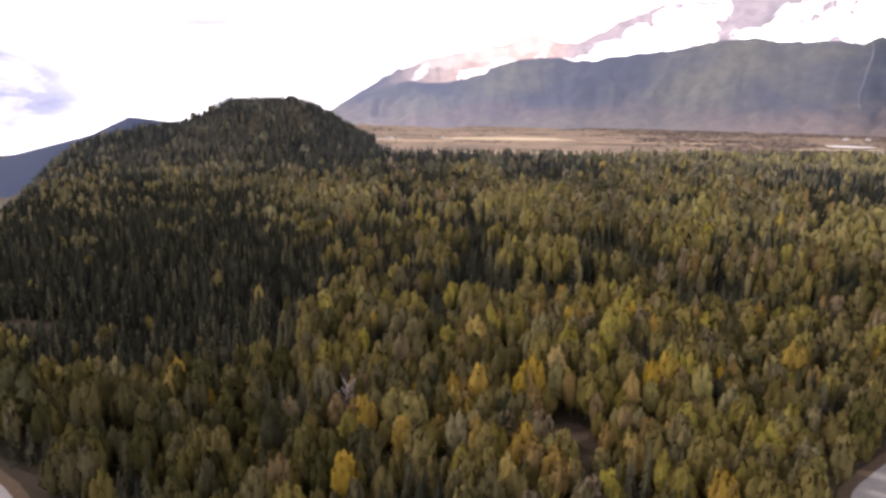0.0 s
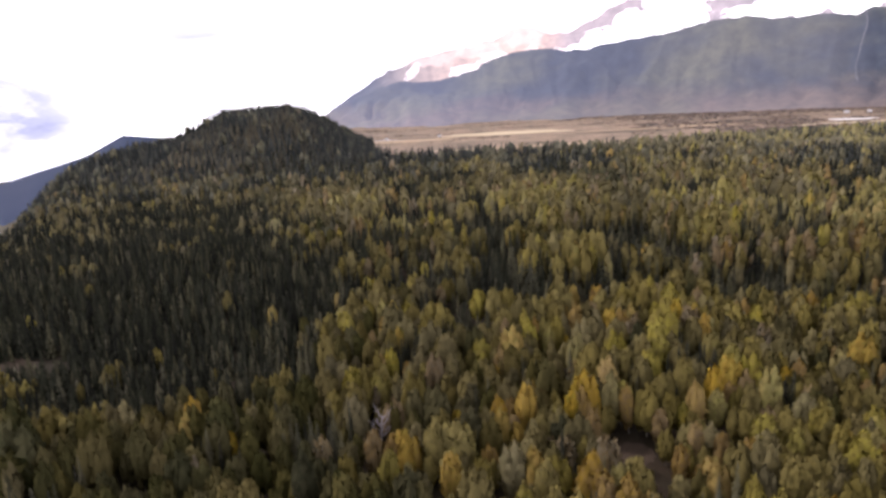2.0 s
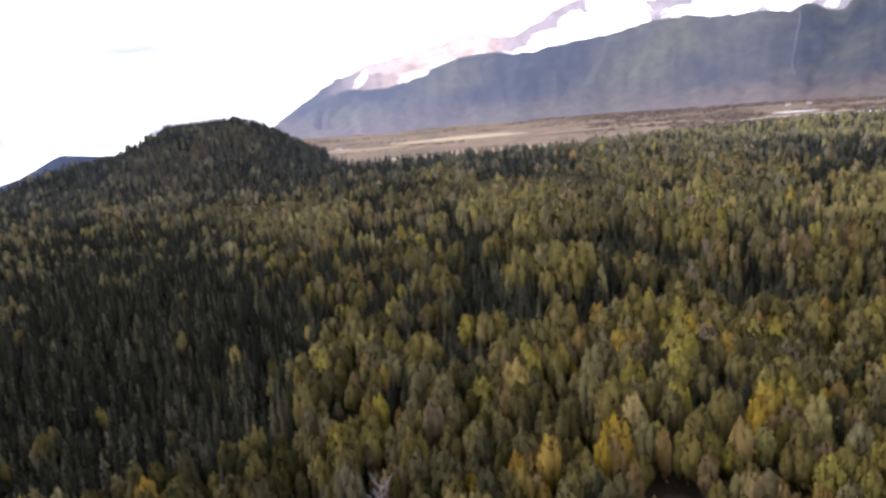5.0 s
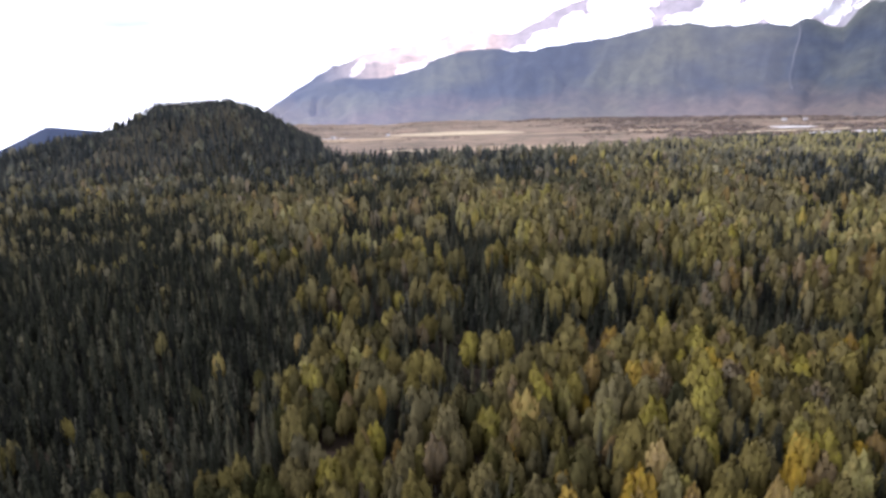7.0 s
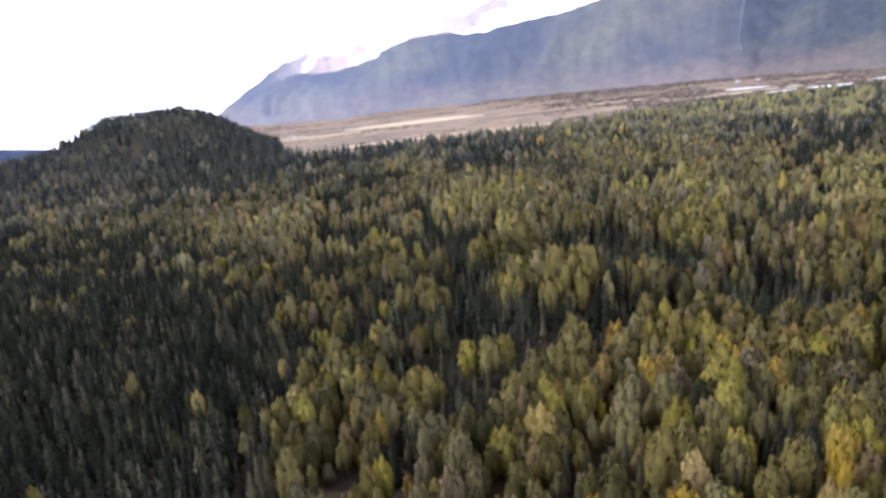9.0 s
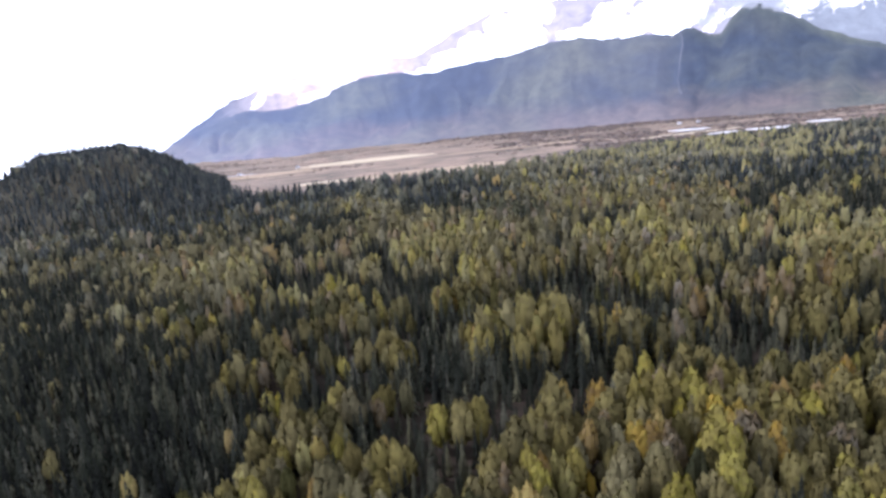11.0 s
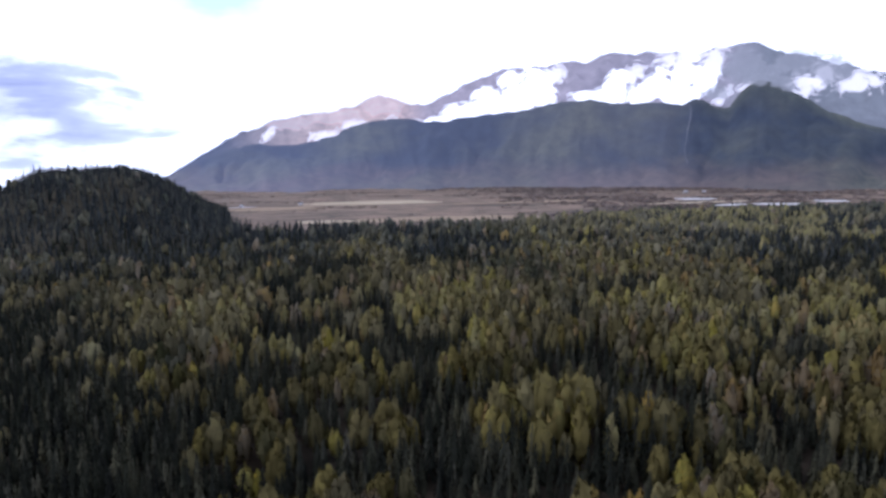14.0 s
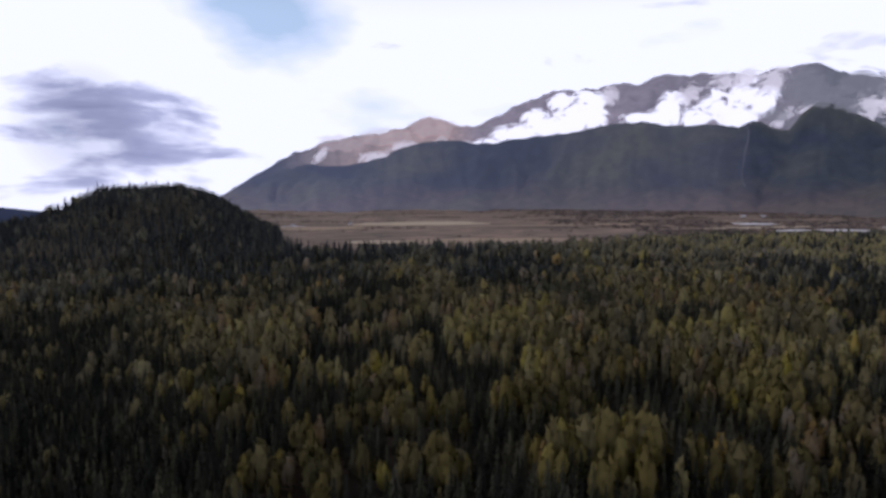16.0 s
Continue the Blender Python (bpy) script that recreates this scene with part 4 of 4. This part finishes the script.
def plant(name, shapes, x, y, size, tint, mat, label, category, broad=1.0):
    """Joins many trees of unit height into one wood."""
    vs, fs, ts, ns, n = [], [], [], [], 0
    z = land(x, y)
    pick, turn, wide = RNG.integers(0, len(shapes), len(x)), RNG.uniform(0, 2 * math.pi, len(x)), RNG.uniform(0.75, 1.3, len(x)) * broad
    for s, (v, f, soft) in enumerate(shapes):
        i = np.where(pick == s)[0]
        if not len(i):
            continue
        c, q = np.cos(turn[i])[:, None], np.sin(turn[i])[:, None]
        h, w = size[i][:, None], (size[i] * wide[i])[:, None]
        out = np.stack([(v[:, 0] * c - v[:, 1] * q) * w + x[i][:, None], (v[:, 0] * q + v[:, 1] * c) * w + y[i][:, None], v[:, 2] * h + z[i][:, None] - 0.3], -1)
        vs.append(out.reshape(-1, 3))
        fs.append((f[None] + (np.arange(len(i)) * len(v))[:, None, None] + n).reshape(-1, 3))
        ts.append(np.repeat(tint[i], len(v)))
        ns.append(np.stack([soft[:, 0] * c - soft[:, 1] * q, soft[:, 0] * q + soft[:, 1] * c, soft[:, 2] + 0 * c], -1).reshape(-1, 3))
        n += len(i) * len(v)
    if not vs:
        return None
    ob = new(name, tri_mesh(name, np.concatenate(vs), np.concatenate(fs), mat, np.concatenate(ts), np.concatenate(ns)))
    return tagged(ob, label, category, kind="stuff")


def unit(shape, height):
    return (shape[0] / height, *shape[1:])


gen = np.random.default_rng(11)
NEAR_B = [broadleaf(gen, 14, gen.uniform(2.6, 3.5), 640, 0.92, 7, gen.uniform(0.12, 0.22)) for _ in range(4)]
MID_B = [broadleaf(gen, 14, gen.uniform(2.6, 3.6), 200, 1.3, 4, gen.uniform(0.12, 0.22)) for _ in range(5)]
LATE_B = [broadleaf(gen, 14, gen.uniform(2.4, 3.3), 84, 1.6, 3, gen.uniform(0.06, 0.16)) for _ in range(6)]
NEAR_S = [spruce(gen, 14, gen.uniform(2.0, 2.6), 13, 7) for _ in range(4)]
MID_S = [spruce(gen, 14, gen.uniform(2.1, 2.7), 7, 5) for _ in range(4)]
FAR_S = [spruce(gen, 14, gen.uniform(1.9, 2.5), 4, 4, True) for _ in range(5)]
LUMP_M = [broadleaf(gen, 14, gen.uniform(2.4, 3.3), 40, 2.0, 2, gen.uniform(0.06, 0.14))[1] for _ in range(6)]
LUMP_F = []
for _ in range(7):
    tall_one, low_one = lump(gen, 14, gen.uniform(1.7, 2.3), 4, 2, 0.05, 0.3), lump(gen, gen.uniform(10, 12.5), 1.6, 4, 2, 0.1, 0.3)
    a = gen.uniform(0, 6.28, 10)
    tuft = np.stack([2.0 * np.cos(a), 2.0 * np.sin(a), gen.uniform(5, 13, 10)], 1)
    LUMP_F.append(joined([tall_one, (low_one[0] + np.array([1.9, 0.6, 0]), low_one[1], low_one[2]), sprays(gen, tuft, np.stack([np.cos(a), np.sin(a), 0.6 + 0 * a], 1), 1.9)]))

# ---- single trees in the stretch nearest to the flight ----
def tree_kind(name, stem, crown, bark, leaf):
    """One tree: an empty at its foot with a trunk and a crown."""
    top = new(name)
    for part_name, shape, mat in (("trunk", stem, bark), ("crown", crown, leaf)):
        ob = new(part_name, tri_mesh(part_name, shape[0], shape[1], mat, None, shape[2] if len(shape) > 2 else None))
        ob.parent = top
    return top


KINDS = {
    "green": ("cottonwood_tree", M_GREEN, M_BARK, "tall green cottonwood with an upright leafy crown", "tree", "green cottonwoods of the near wood"),
    "olive": ("balsam_poplar_tree", M_OLIVE, M_BARK, "tall olive green poplar just starting to turn", "tree", "olive poplars of the near wood"),
    "russet": ("birch_tree", M_RUSSET, M_PALE, "russet brown birch late in its autumn leaf", "tree", "russet birches of the near wood"),
    "khaki": ("poplar_tree", M_KHAKI, M_BARK, "tall poplar turning dull olive yellow in autumn", "tree", "turning poplars of the near wood"),
    "gold": ("birch_tree", M_GOLD, M_PALE, "golden yellow birch with a pale trunk", "tree", "golden birches of the near wood"),
    "bare": ("aspen_tree", M_BARE, M_PALE, "withered grey-brown aspen with thinning leaves", "tree", "withered aspens of the near wood"),
    "spruce": ("spruce_tree", M_SPRUCE, M_BARK, "slender dark green spruce with drooping boughs", "tree", "spruces of the near wood"),
}
MODELS = {}
for kind, (name, leaf, bark, label, category, group) in KINDS.items():
    forms = NEAR_S if kind == "spruce" else NEAR_B
    for k in range(3):
        stem, crown = forms[k]
        if kind == "bare":
            crown = (crown[0], crown[1][gen.random(len(crown[1])) < 0.55], crown[2])
        MODELS[kind, k] = [tree_kind(name, stem, crown, bark, leaf), False]
        tagged(MODELS[kind, k][0], label, category, group)
placed = {k: 0 for k in KINDS}


def stand(kind, x, y, height, wide=1.0):
    """Sets one tree of unit height 14 at x, y."""
    k = placed[kind] % 3
    placed[kind] += 1
    m = Matrix.LocRotScale((x, y, float(land(x, y)) - 0.3), Euler((RNG.normal(0, 0.02), RNG.normal(0, 0.02), RNG.uniform(0, 6.28))), (height / 14 * wide, height / 14 * wide, height / 14))
    model = MODELS[kind, k]
    if not model[1]:
        model[1] = True
        model[0].matrix_basis = m
        return
    ob = copy_thing(model[0], Matrix())
    ob.matrix_basis = m


# trees that stand out by themselves: x, y, height, breadth
MARKED = {
    "gold": [(12, 177, 18, 1.0), (29, 180, 19, 1.1), (25, 177, 17, 0.9), (39, 191, 18, 1.0), (77, 240, 19, 1.2), (83, 239, 18, 1.2), (80, 236, 17, 1.1), (43, 264, 14, 0.8), (59, 177, 16, 0.9), (67, 184, 18, 0.9), (5, 171, 14, 0.8), (-79, 175, 15, 0.9),
             (-9, 147, 15, 1.1), (-12, 266, 13, 1.25), (-31, 275, 13, 1.1), (-56, 291, 12, 1.0), (76, 193, 18, 1.0), (-26, 241, 13, 0.8), (46, 272, 16, 0.9), (50, 143, 15, 1.0), (-82, 276, 12, 0.9)],
    "khaki": [(60, 188, 19, 1.1), (35, 198, 20, 1.3), (36, 181, 18, 1.0), (77, 291, 16, 1.3), (5, 231, 16, 1.2), (11, 270, 17, 1.5), (5, 273, 16, 1.4), (17, 272, 16, 1.3), (3, 219, 15, 1.3), (-40, 274, 13, 0.9), (-25, 274, 13, 0.9),
              (33, 259, 16, 1.4), (106, 286, 16, 1.4), (125, 274, 16, 1.3), (82, 284, 16, 1.2), (-20, 183, 14, 1.2), (57, 147, 16, 1.1), (6, 149, 16, 1.1)],
    "russet": [(-28, 160, 15, 1.1), (-23, 159, 14, 1.0), (28, 176, 16, 0.9), (41, 178, 15, 0.9), (55, 239, 16, 1.1), (24, 238, 15, 1.0), (45, 150, 14, 0.9), (62, 152, 14, 0.9), (100, 199, 15, 1.0), (52, 160, 14, 0.9), (38, 256, 13, 0.8)],
    "bare": [(32, 254, 14, 0.9), (48, 251, 15, 1.2), (59, 233, 15, 1.2), (63, 241, 14, 1.0), (-30, 195, 11, 0.9), (-10, 291, 13, 1.0)],
}
SINGLED = [(kind, *row) for kind in MARKED for row in MARKED[kind]]
for kind, x, y, h, w in SINGLED:
    stand(kind, x, y, h, w)


def dead_tree(x, y, height):
    """A leafless grey tree: a broken trunk with bare limbs that fork and spread."""
    top = new("dead_tree")
    lean = Vector((0.5, -0.3, 0))
    trunk = tube([(0, 0, 0), tuple(lean * 0.5 + Vector((0, 0, height * 0.45))), tuple(lean * 1.6 + Vector((0, 0, height * 0.9)))], [0.26, 0.19, 0.07], 7)
    ob = new("trunk", tri_mesh("trunk", *trunk, M_SNAG))
    ob.parent = top
    for k in range(16):
        a, u = k * 2.4 + gen.uniform(-0.3, 0.3), 0.40 + 0.48 * k / 15
        start = lean * (1.6 * u) + Vector((0, 0, height * u))
        way = Vector((math.cos(a), math.sin(a), gen.uniform(0.25, 0.9)))
        reach = gen.uniform(2.4, 4.2) * (1.15 - 0.5 * u)
        mid, end = start + way * reach * 0.55, start + way * reach + Vector((0, 0, 0.3 * reach))
        pieces = [tube([tuple(start), tuple(mid), tuple(end)], [0.17, 0.12, 0.05], 5)]
        for side in (-1, 1):
            twig = mid + Vector((-way.y * side, way.x * side, 0.7)) * reach * 0.38
            pieces.append(tube([tuple(mid), tuple(twig)], [0.10, 0.04], 4))
        limb = new("limb", tri_mesh("limb", *joined(pieces), M_SNAG))
        limb.parent = top
    top.matrix_basis = pose(x, y, float(land(x, y)) - 0.3, 0, 0, 20)
    return tagged(top, "leafless pale grey dead tree with bare spreading limbs", "tree")


dead_tree(-27.6, 174.9, 12.5)

x, y = scatter(0, 250, 4.0, -60, 56)
con, tint, size = wood(x, y)
free = con | (RNG.random(len(x)) < 0.74 - 0.06 * step(-40, 10, x) - 0.1 * step(180, 230, y))
for _, mx, my, _, w in SINGLED:
    free &= np.hypot((x - mx), (y - my + 2.5) * 0.6) > 2.6 * w
free &= np.hypot((x + 27.6), (y - 170) * 0.5) > 4.5
x, y, con, tint, size = x[free], y[free], con[free], tint[free], size[free]
inside = (np.abs(x - 12) < 118) & (y > 108) & (y < 268)
order = np.argsort(np.hypot((x - 8), (y - 165) * 1.1))
single = np.zeros(len(x), bool)
for i in order:
    if not inside[i]:
        continue
    kind = "spruce" if con[i] else "green" if tint[i] < 0.31 else "olive" if tint[i] < 0.47 else "khaki" if tint[i] < 0.68 else "gold" if tint[i] < 0.805 else "russet" if tint[i] < 0.93 else "bare"
    if placed[kind] >= 290:
        continue
    single[i] = True
    stand(kind, x[i], y[i], size[i] * (1.0 if con[i] else 0.90 + 0.2 * float(step(165, 235, y[i]))), RNG.uniform(0.8, 1.2) if con[i] else RNG.uniform(0.78, 1.2) + 0.22 * RNG.random() * float(step(-40, 10, x[i])))
for ob, used in MODELS.values():
    if not used:
        for c in list(ob.children):
            bpy.data.objects.remove(c)
        bpy.data.objects.remove(ob)

# ---- the rest of the woods ----
def woods(x, y, con, tint, size, broad, conifer, names, labels, leaf=M_LEAF, needle=M_NEEDLE):
    plant(names[0], broad, x[~con], y[~con], size[~con] * 1.08, tint[~con], leaf, labels[0], "forest", 1.16)
    plant(names[1], conifer, x[con], y[con], size[con] * 1.05, tint[con], needle, labels[1], "forest")


def stretch(r0, r1, spacing, a0, a1, keep_broad):
    x, y = scatter(r0, r1, spacing, a0, a1)
    con, tint, size = wood(x, y)
    keep = con | (RNG.random(len(x)) < keep_broad)
    return x[keep], y[keep], con[keep], tint[keep], size[keep]


rest = ~single
woods(x[rest], y[rest], con[rest], tint[rest], size[rest], [unit(c, 14) for _, c in MID_B], [unit(c, 14) for _, c in MID_S], ("broadleaf_wood", "spruce_wood"),
      ("mixed olive and yellow autumn poplars and birches", "dense dark spruces standing close together"))
x, y, con, tint, size = stretch(250, 430, 4.2, -55, 52, 0.56)
tint = np.where(con, tint, tint + 0.03)
outer = np.hypot(x, y - 60) + RNG.normal(0, 22, len(x)) > 365
shapes = [unit(c, 14) for _, c in LATE_B], [unit(c, 14) for _, c in MID_S]
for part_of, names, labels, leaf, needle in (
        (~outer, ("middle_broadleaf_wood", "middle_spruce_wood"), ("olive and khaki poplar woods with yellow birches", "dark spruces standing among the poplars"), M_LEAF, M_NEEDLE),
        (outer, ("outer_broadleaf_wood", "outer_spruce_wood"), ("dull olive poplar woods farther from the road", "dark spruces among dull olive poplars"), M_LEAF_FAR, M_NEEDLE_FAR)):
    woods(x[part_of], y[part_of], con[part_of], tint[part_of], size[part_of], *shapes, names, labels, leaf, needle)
x, y, con, tint, size = stretch(430, 720, 4.7, -54, 52, 0.62)
tint = np.where(con, tint, np.where(tint > 0.83, tint, np.minimum(tint, 0.74) - 0.05) + RNG.normal(0, 0.03, len(x)))
shapes = [unit(c, 14) for c in LUMP_M], [unit(c, 14) for _, c in FAR_S]
# Trees past this uneven distance take the colours with more haze in them.
pale = np.hypot(x, y - 60) + RNG.normal(0, 55, len(x)) > 660
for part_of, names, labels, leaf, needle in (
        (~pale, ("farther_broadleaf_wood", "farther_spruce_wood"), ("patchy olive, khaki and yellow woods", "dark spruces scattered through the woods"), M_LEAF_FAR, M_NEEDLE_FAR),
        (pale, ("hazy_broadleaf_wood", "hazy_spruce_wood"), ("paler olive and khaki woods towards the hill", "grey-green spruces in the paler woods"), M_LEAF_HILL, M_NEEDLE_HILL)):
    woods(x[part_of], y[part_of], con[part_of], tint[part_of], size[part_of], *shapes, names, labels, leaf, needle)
x, y, con, tint, size = stretch(720, 1560, 6.3, -50, 50, 0.85)
tint = np.where(con, tint, np.where(tint > 0.83, tint, np.minimum(tint, 0.74) - 0.07))
size = size * (1 + step(840, 900, y) * (1 - step(950, 1100, y)) * RNG.uniform(-0.35, 0.6, len(x))) * RNG.uniform(0.6, 1.3, len(x)) * 0.92
size = np.minimum(size, np.where(land(x, y) > 30, 17.0, 21.0))
shapes = [unit(c, 14) for c in LUMP_F], [unit(c, 14) for _, c in FAR_S]
dark = np.hypot(x, y - 60) + RNG.normal(0, 55, len(x)) < 780
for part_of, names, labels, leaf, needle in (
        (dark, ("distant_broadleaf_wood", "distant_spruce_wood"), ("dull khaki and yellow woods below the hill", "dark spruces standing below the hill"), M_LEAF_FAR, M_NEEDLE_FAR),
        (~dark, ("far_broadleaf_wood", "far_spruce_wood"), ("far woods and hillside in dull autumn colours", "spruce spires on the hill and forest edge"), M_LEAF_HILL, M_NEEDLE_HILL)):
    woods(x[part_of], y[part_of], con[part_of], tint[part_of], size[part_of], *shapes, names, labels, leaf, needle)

x, y = scatter(80, 520, 3.9, -55, 10)
keep = dark_stand(x, y) > 0.45
x, y = x[keep], y[keep]
plant("young_spruce_stand", [unit(c, 14) for _, c in FAR_S], x, y, RNG.uniform(6.5, 11, len(x)), np.clip(RNG.normal(0.5, 0.3, len(x)), 0, 1), M_NEEDLE, "young spruces crowded under the taller dark spruces", "forest")

# ---- wood on the near side of the road, under the flight ----
x, y = RNG.uniform(-120, 120, 900), RNG.uniform(-60, 84, 900)
way = np.interp(x, [p[0] for p in ROAD], [p[1] for p in ROAD])
keep = (near_road(x, y) > 12) & (y < way - np.where(np.abs(x) > 55, 36, 10)) & (y < 84)
x, y = x[keep], y[keep]
con, tint, size = wood(x, y)
woods(x, y, con, tint, np.minimum(size, 14), [unit(c, 14) for c in LUMP_M], [unit(c, 14) for _, c in FAR_S], ("roadside_broadleaf_wood", "roadside_spruce_wood"),
      ("olive and khaki woods on the near side of the road", "scattered dark spruces on the near side of the road"))

# ---- thickets out on the valley floor ----
x, y = RNG.uniform(-350, 2300, 20000), RNG.uniform(1010, 2750, 20000)
bands = 0.6 * value(x / 420, y / 90, 71, 4) + 0.6 * value(x / 120, y / 60, 72, 3)
far_off = np.hypot(x + 30, y - 139)
ok = (bands > 0.10 + 0.12 * RNG.random(len(x)) - 0.30 * step(350, 800, x)) & (far_off < 2640) & ~((x < -100) & (y < 1500))
for cx, cy, rx, ry in ((190, 1850, 200, 80), (265, 1330, 210, 66), (60, 1330, 90, 40), (980, 1560, 200, 26), (900, 1260, 190, 60), (1075, 1690, 80, 60), (1010, 1452, 60, 36), (1120, 1432, 80, 56), (1330, 1480, 64, 46)):
    ok &= ((x - cx) / rx) ** 2 + ((y - cy) / ry) ** 2 > 1
x, y = x[ok], y[ok]
# Scrub colours are greyed and lightened, with valley haze put into them.
plant("valley_thicket", [unit(lump(gen, 14, 34.0, 6, 2, 0.0, 0.4), 14) for _ in range(4)], x, y, RNG.uniform(0.8, 2.2, len(x)) + 2.2 * step(250, 700, x) * RNG.random(len(x)), np.clip(RNG.normal(0.5, 0.4, len(x)), 0, 1), foliage("leafless_scrub", [(0.0, (0.165, 0.132, 0.118)), (0.5, (0.205, 0.160, 0.136)), (1.0, (0.250, 0.194, 0.155))]), "dark scrub and tree belts across the brown valley floor", "scrub")


# ---- small buildings ----
M_WHITE, M_ROOF = plain("white_paint", (0.50, 0.48, 0.46)), plain("pale_sheet_metal", (0.38, 0.38, 0.39), 0.45)
M_DARK = plain("dark_glass", (0.03, 0.035, 0.04), 0.2)


def box_mesh(name, size, mat, parent, at):
    bm = bmesh.new()
    bmesh.ops.create_cube(bm, size=1.0)
    bmesh.ops.scale(bm, vec=size, verts=bm.verts)
    bmesh.ops.translate(bm, vec=at, verts=bm.verts)
    bmesh.ops.bevel(bm, geom=list(bm.edges), offset=min(size) * 0.06, segments=1, affect="EDGES")
    me = bpy.data.meshes.new(name)
    bm.to_mesh(me)
    bm.free()
    me.materials.append(mat)
    ob = new(name, me)
    ob.parent = parent
    return ob


def cabin(name, x, y, w, d, h, turn, label):
    """A gabled building with overhanging roof, a door and windows."""
    top = new(name)
    box_mesh("wall", (w, d, h), M_WHITE, top, (0, 0, h / 2))
    e, r = 0.4, h + 0.38 * d
    for s in (-1, 1):
        v = [(-w / 2 - e, 0, r), (w / 2 + e, 0, r), (w / 2 + e, s * (d / 2 + e), h - 0.2), (-w / 2 - e, s * (d / 2 + e), h - 0.2)]
        v += [(p[0], p[1], p[2] + 0.18) for p in v]
        f = [(0, 1, 2, 3), (4, 5, 6, 7), (0, 1, 5, 4), (1, 2, 6, 5), (2, 3, 7, 6), (3, 0, 4, 7)]
        mesh_object("roof", v, f, M_ROOF, top)
    for s in (-1, 1):
        mesh_object("gable", [(s * w / 2, -d / 2, h), (s * w / 2, d / 2, h), (s * w / 2, 0, r), (s * (w / 2 - 0.2), -d / 2, h), (s * (w / 2 - 0.2), d / 2, h), (s * (w / 2 - 0.2), 0, r)],
                    [(0, 1, 2), (3, 5, 4), (0, 3, 4, 1), (1, 4, 5, 2), (2, 5, 3, 0)], M_WHITE, top)
    box_mesh("door", (1.0, 0.12, 2.0), M_DARK, top, (0, -d / 2 - 0.04, 1.0))
    for k in (-1, 1):
        box_mesh("window", (1.0, 0.1, 1.0), M_DARK, top, (k * w * 0.3, -d / 2 - 0.03, h * 0.55))
    top.matrix_basis = pose(x, y, float(land(x, y)), 0, 0, turn)
    return tagged(top, label, "building")


cabin("cabin", 209, 350, 3.8, 3.4, 2.7, 15, "small white cabin with a pale roof among the trees")
for x, y, w, d, h, turn in ((-2, 1850, 10, 7, 4, 10), (-150, 1815, 9, 6, 4, -20), (1250, 1990, 14, 9, 4.5, 8), (1310, 1975, 11, 8, 4, -12)):
    cabin("farm_building", x, y, w, d, h, turn, "white farm building with a pale metal roof on the plain")
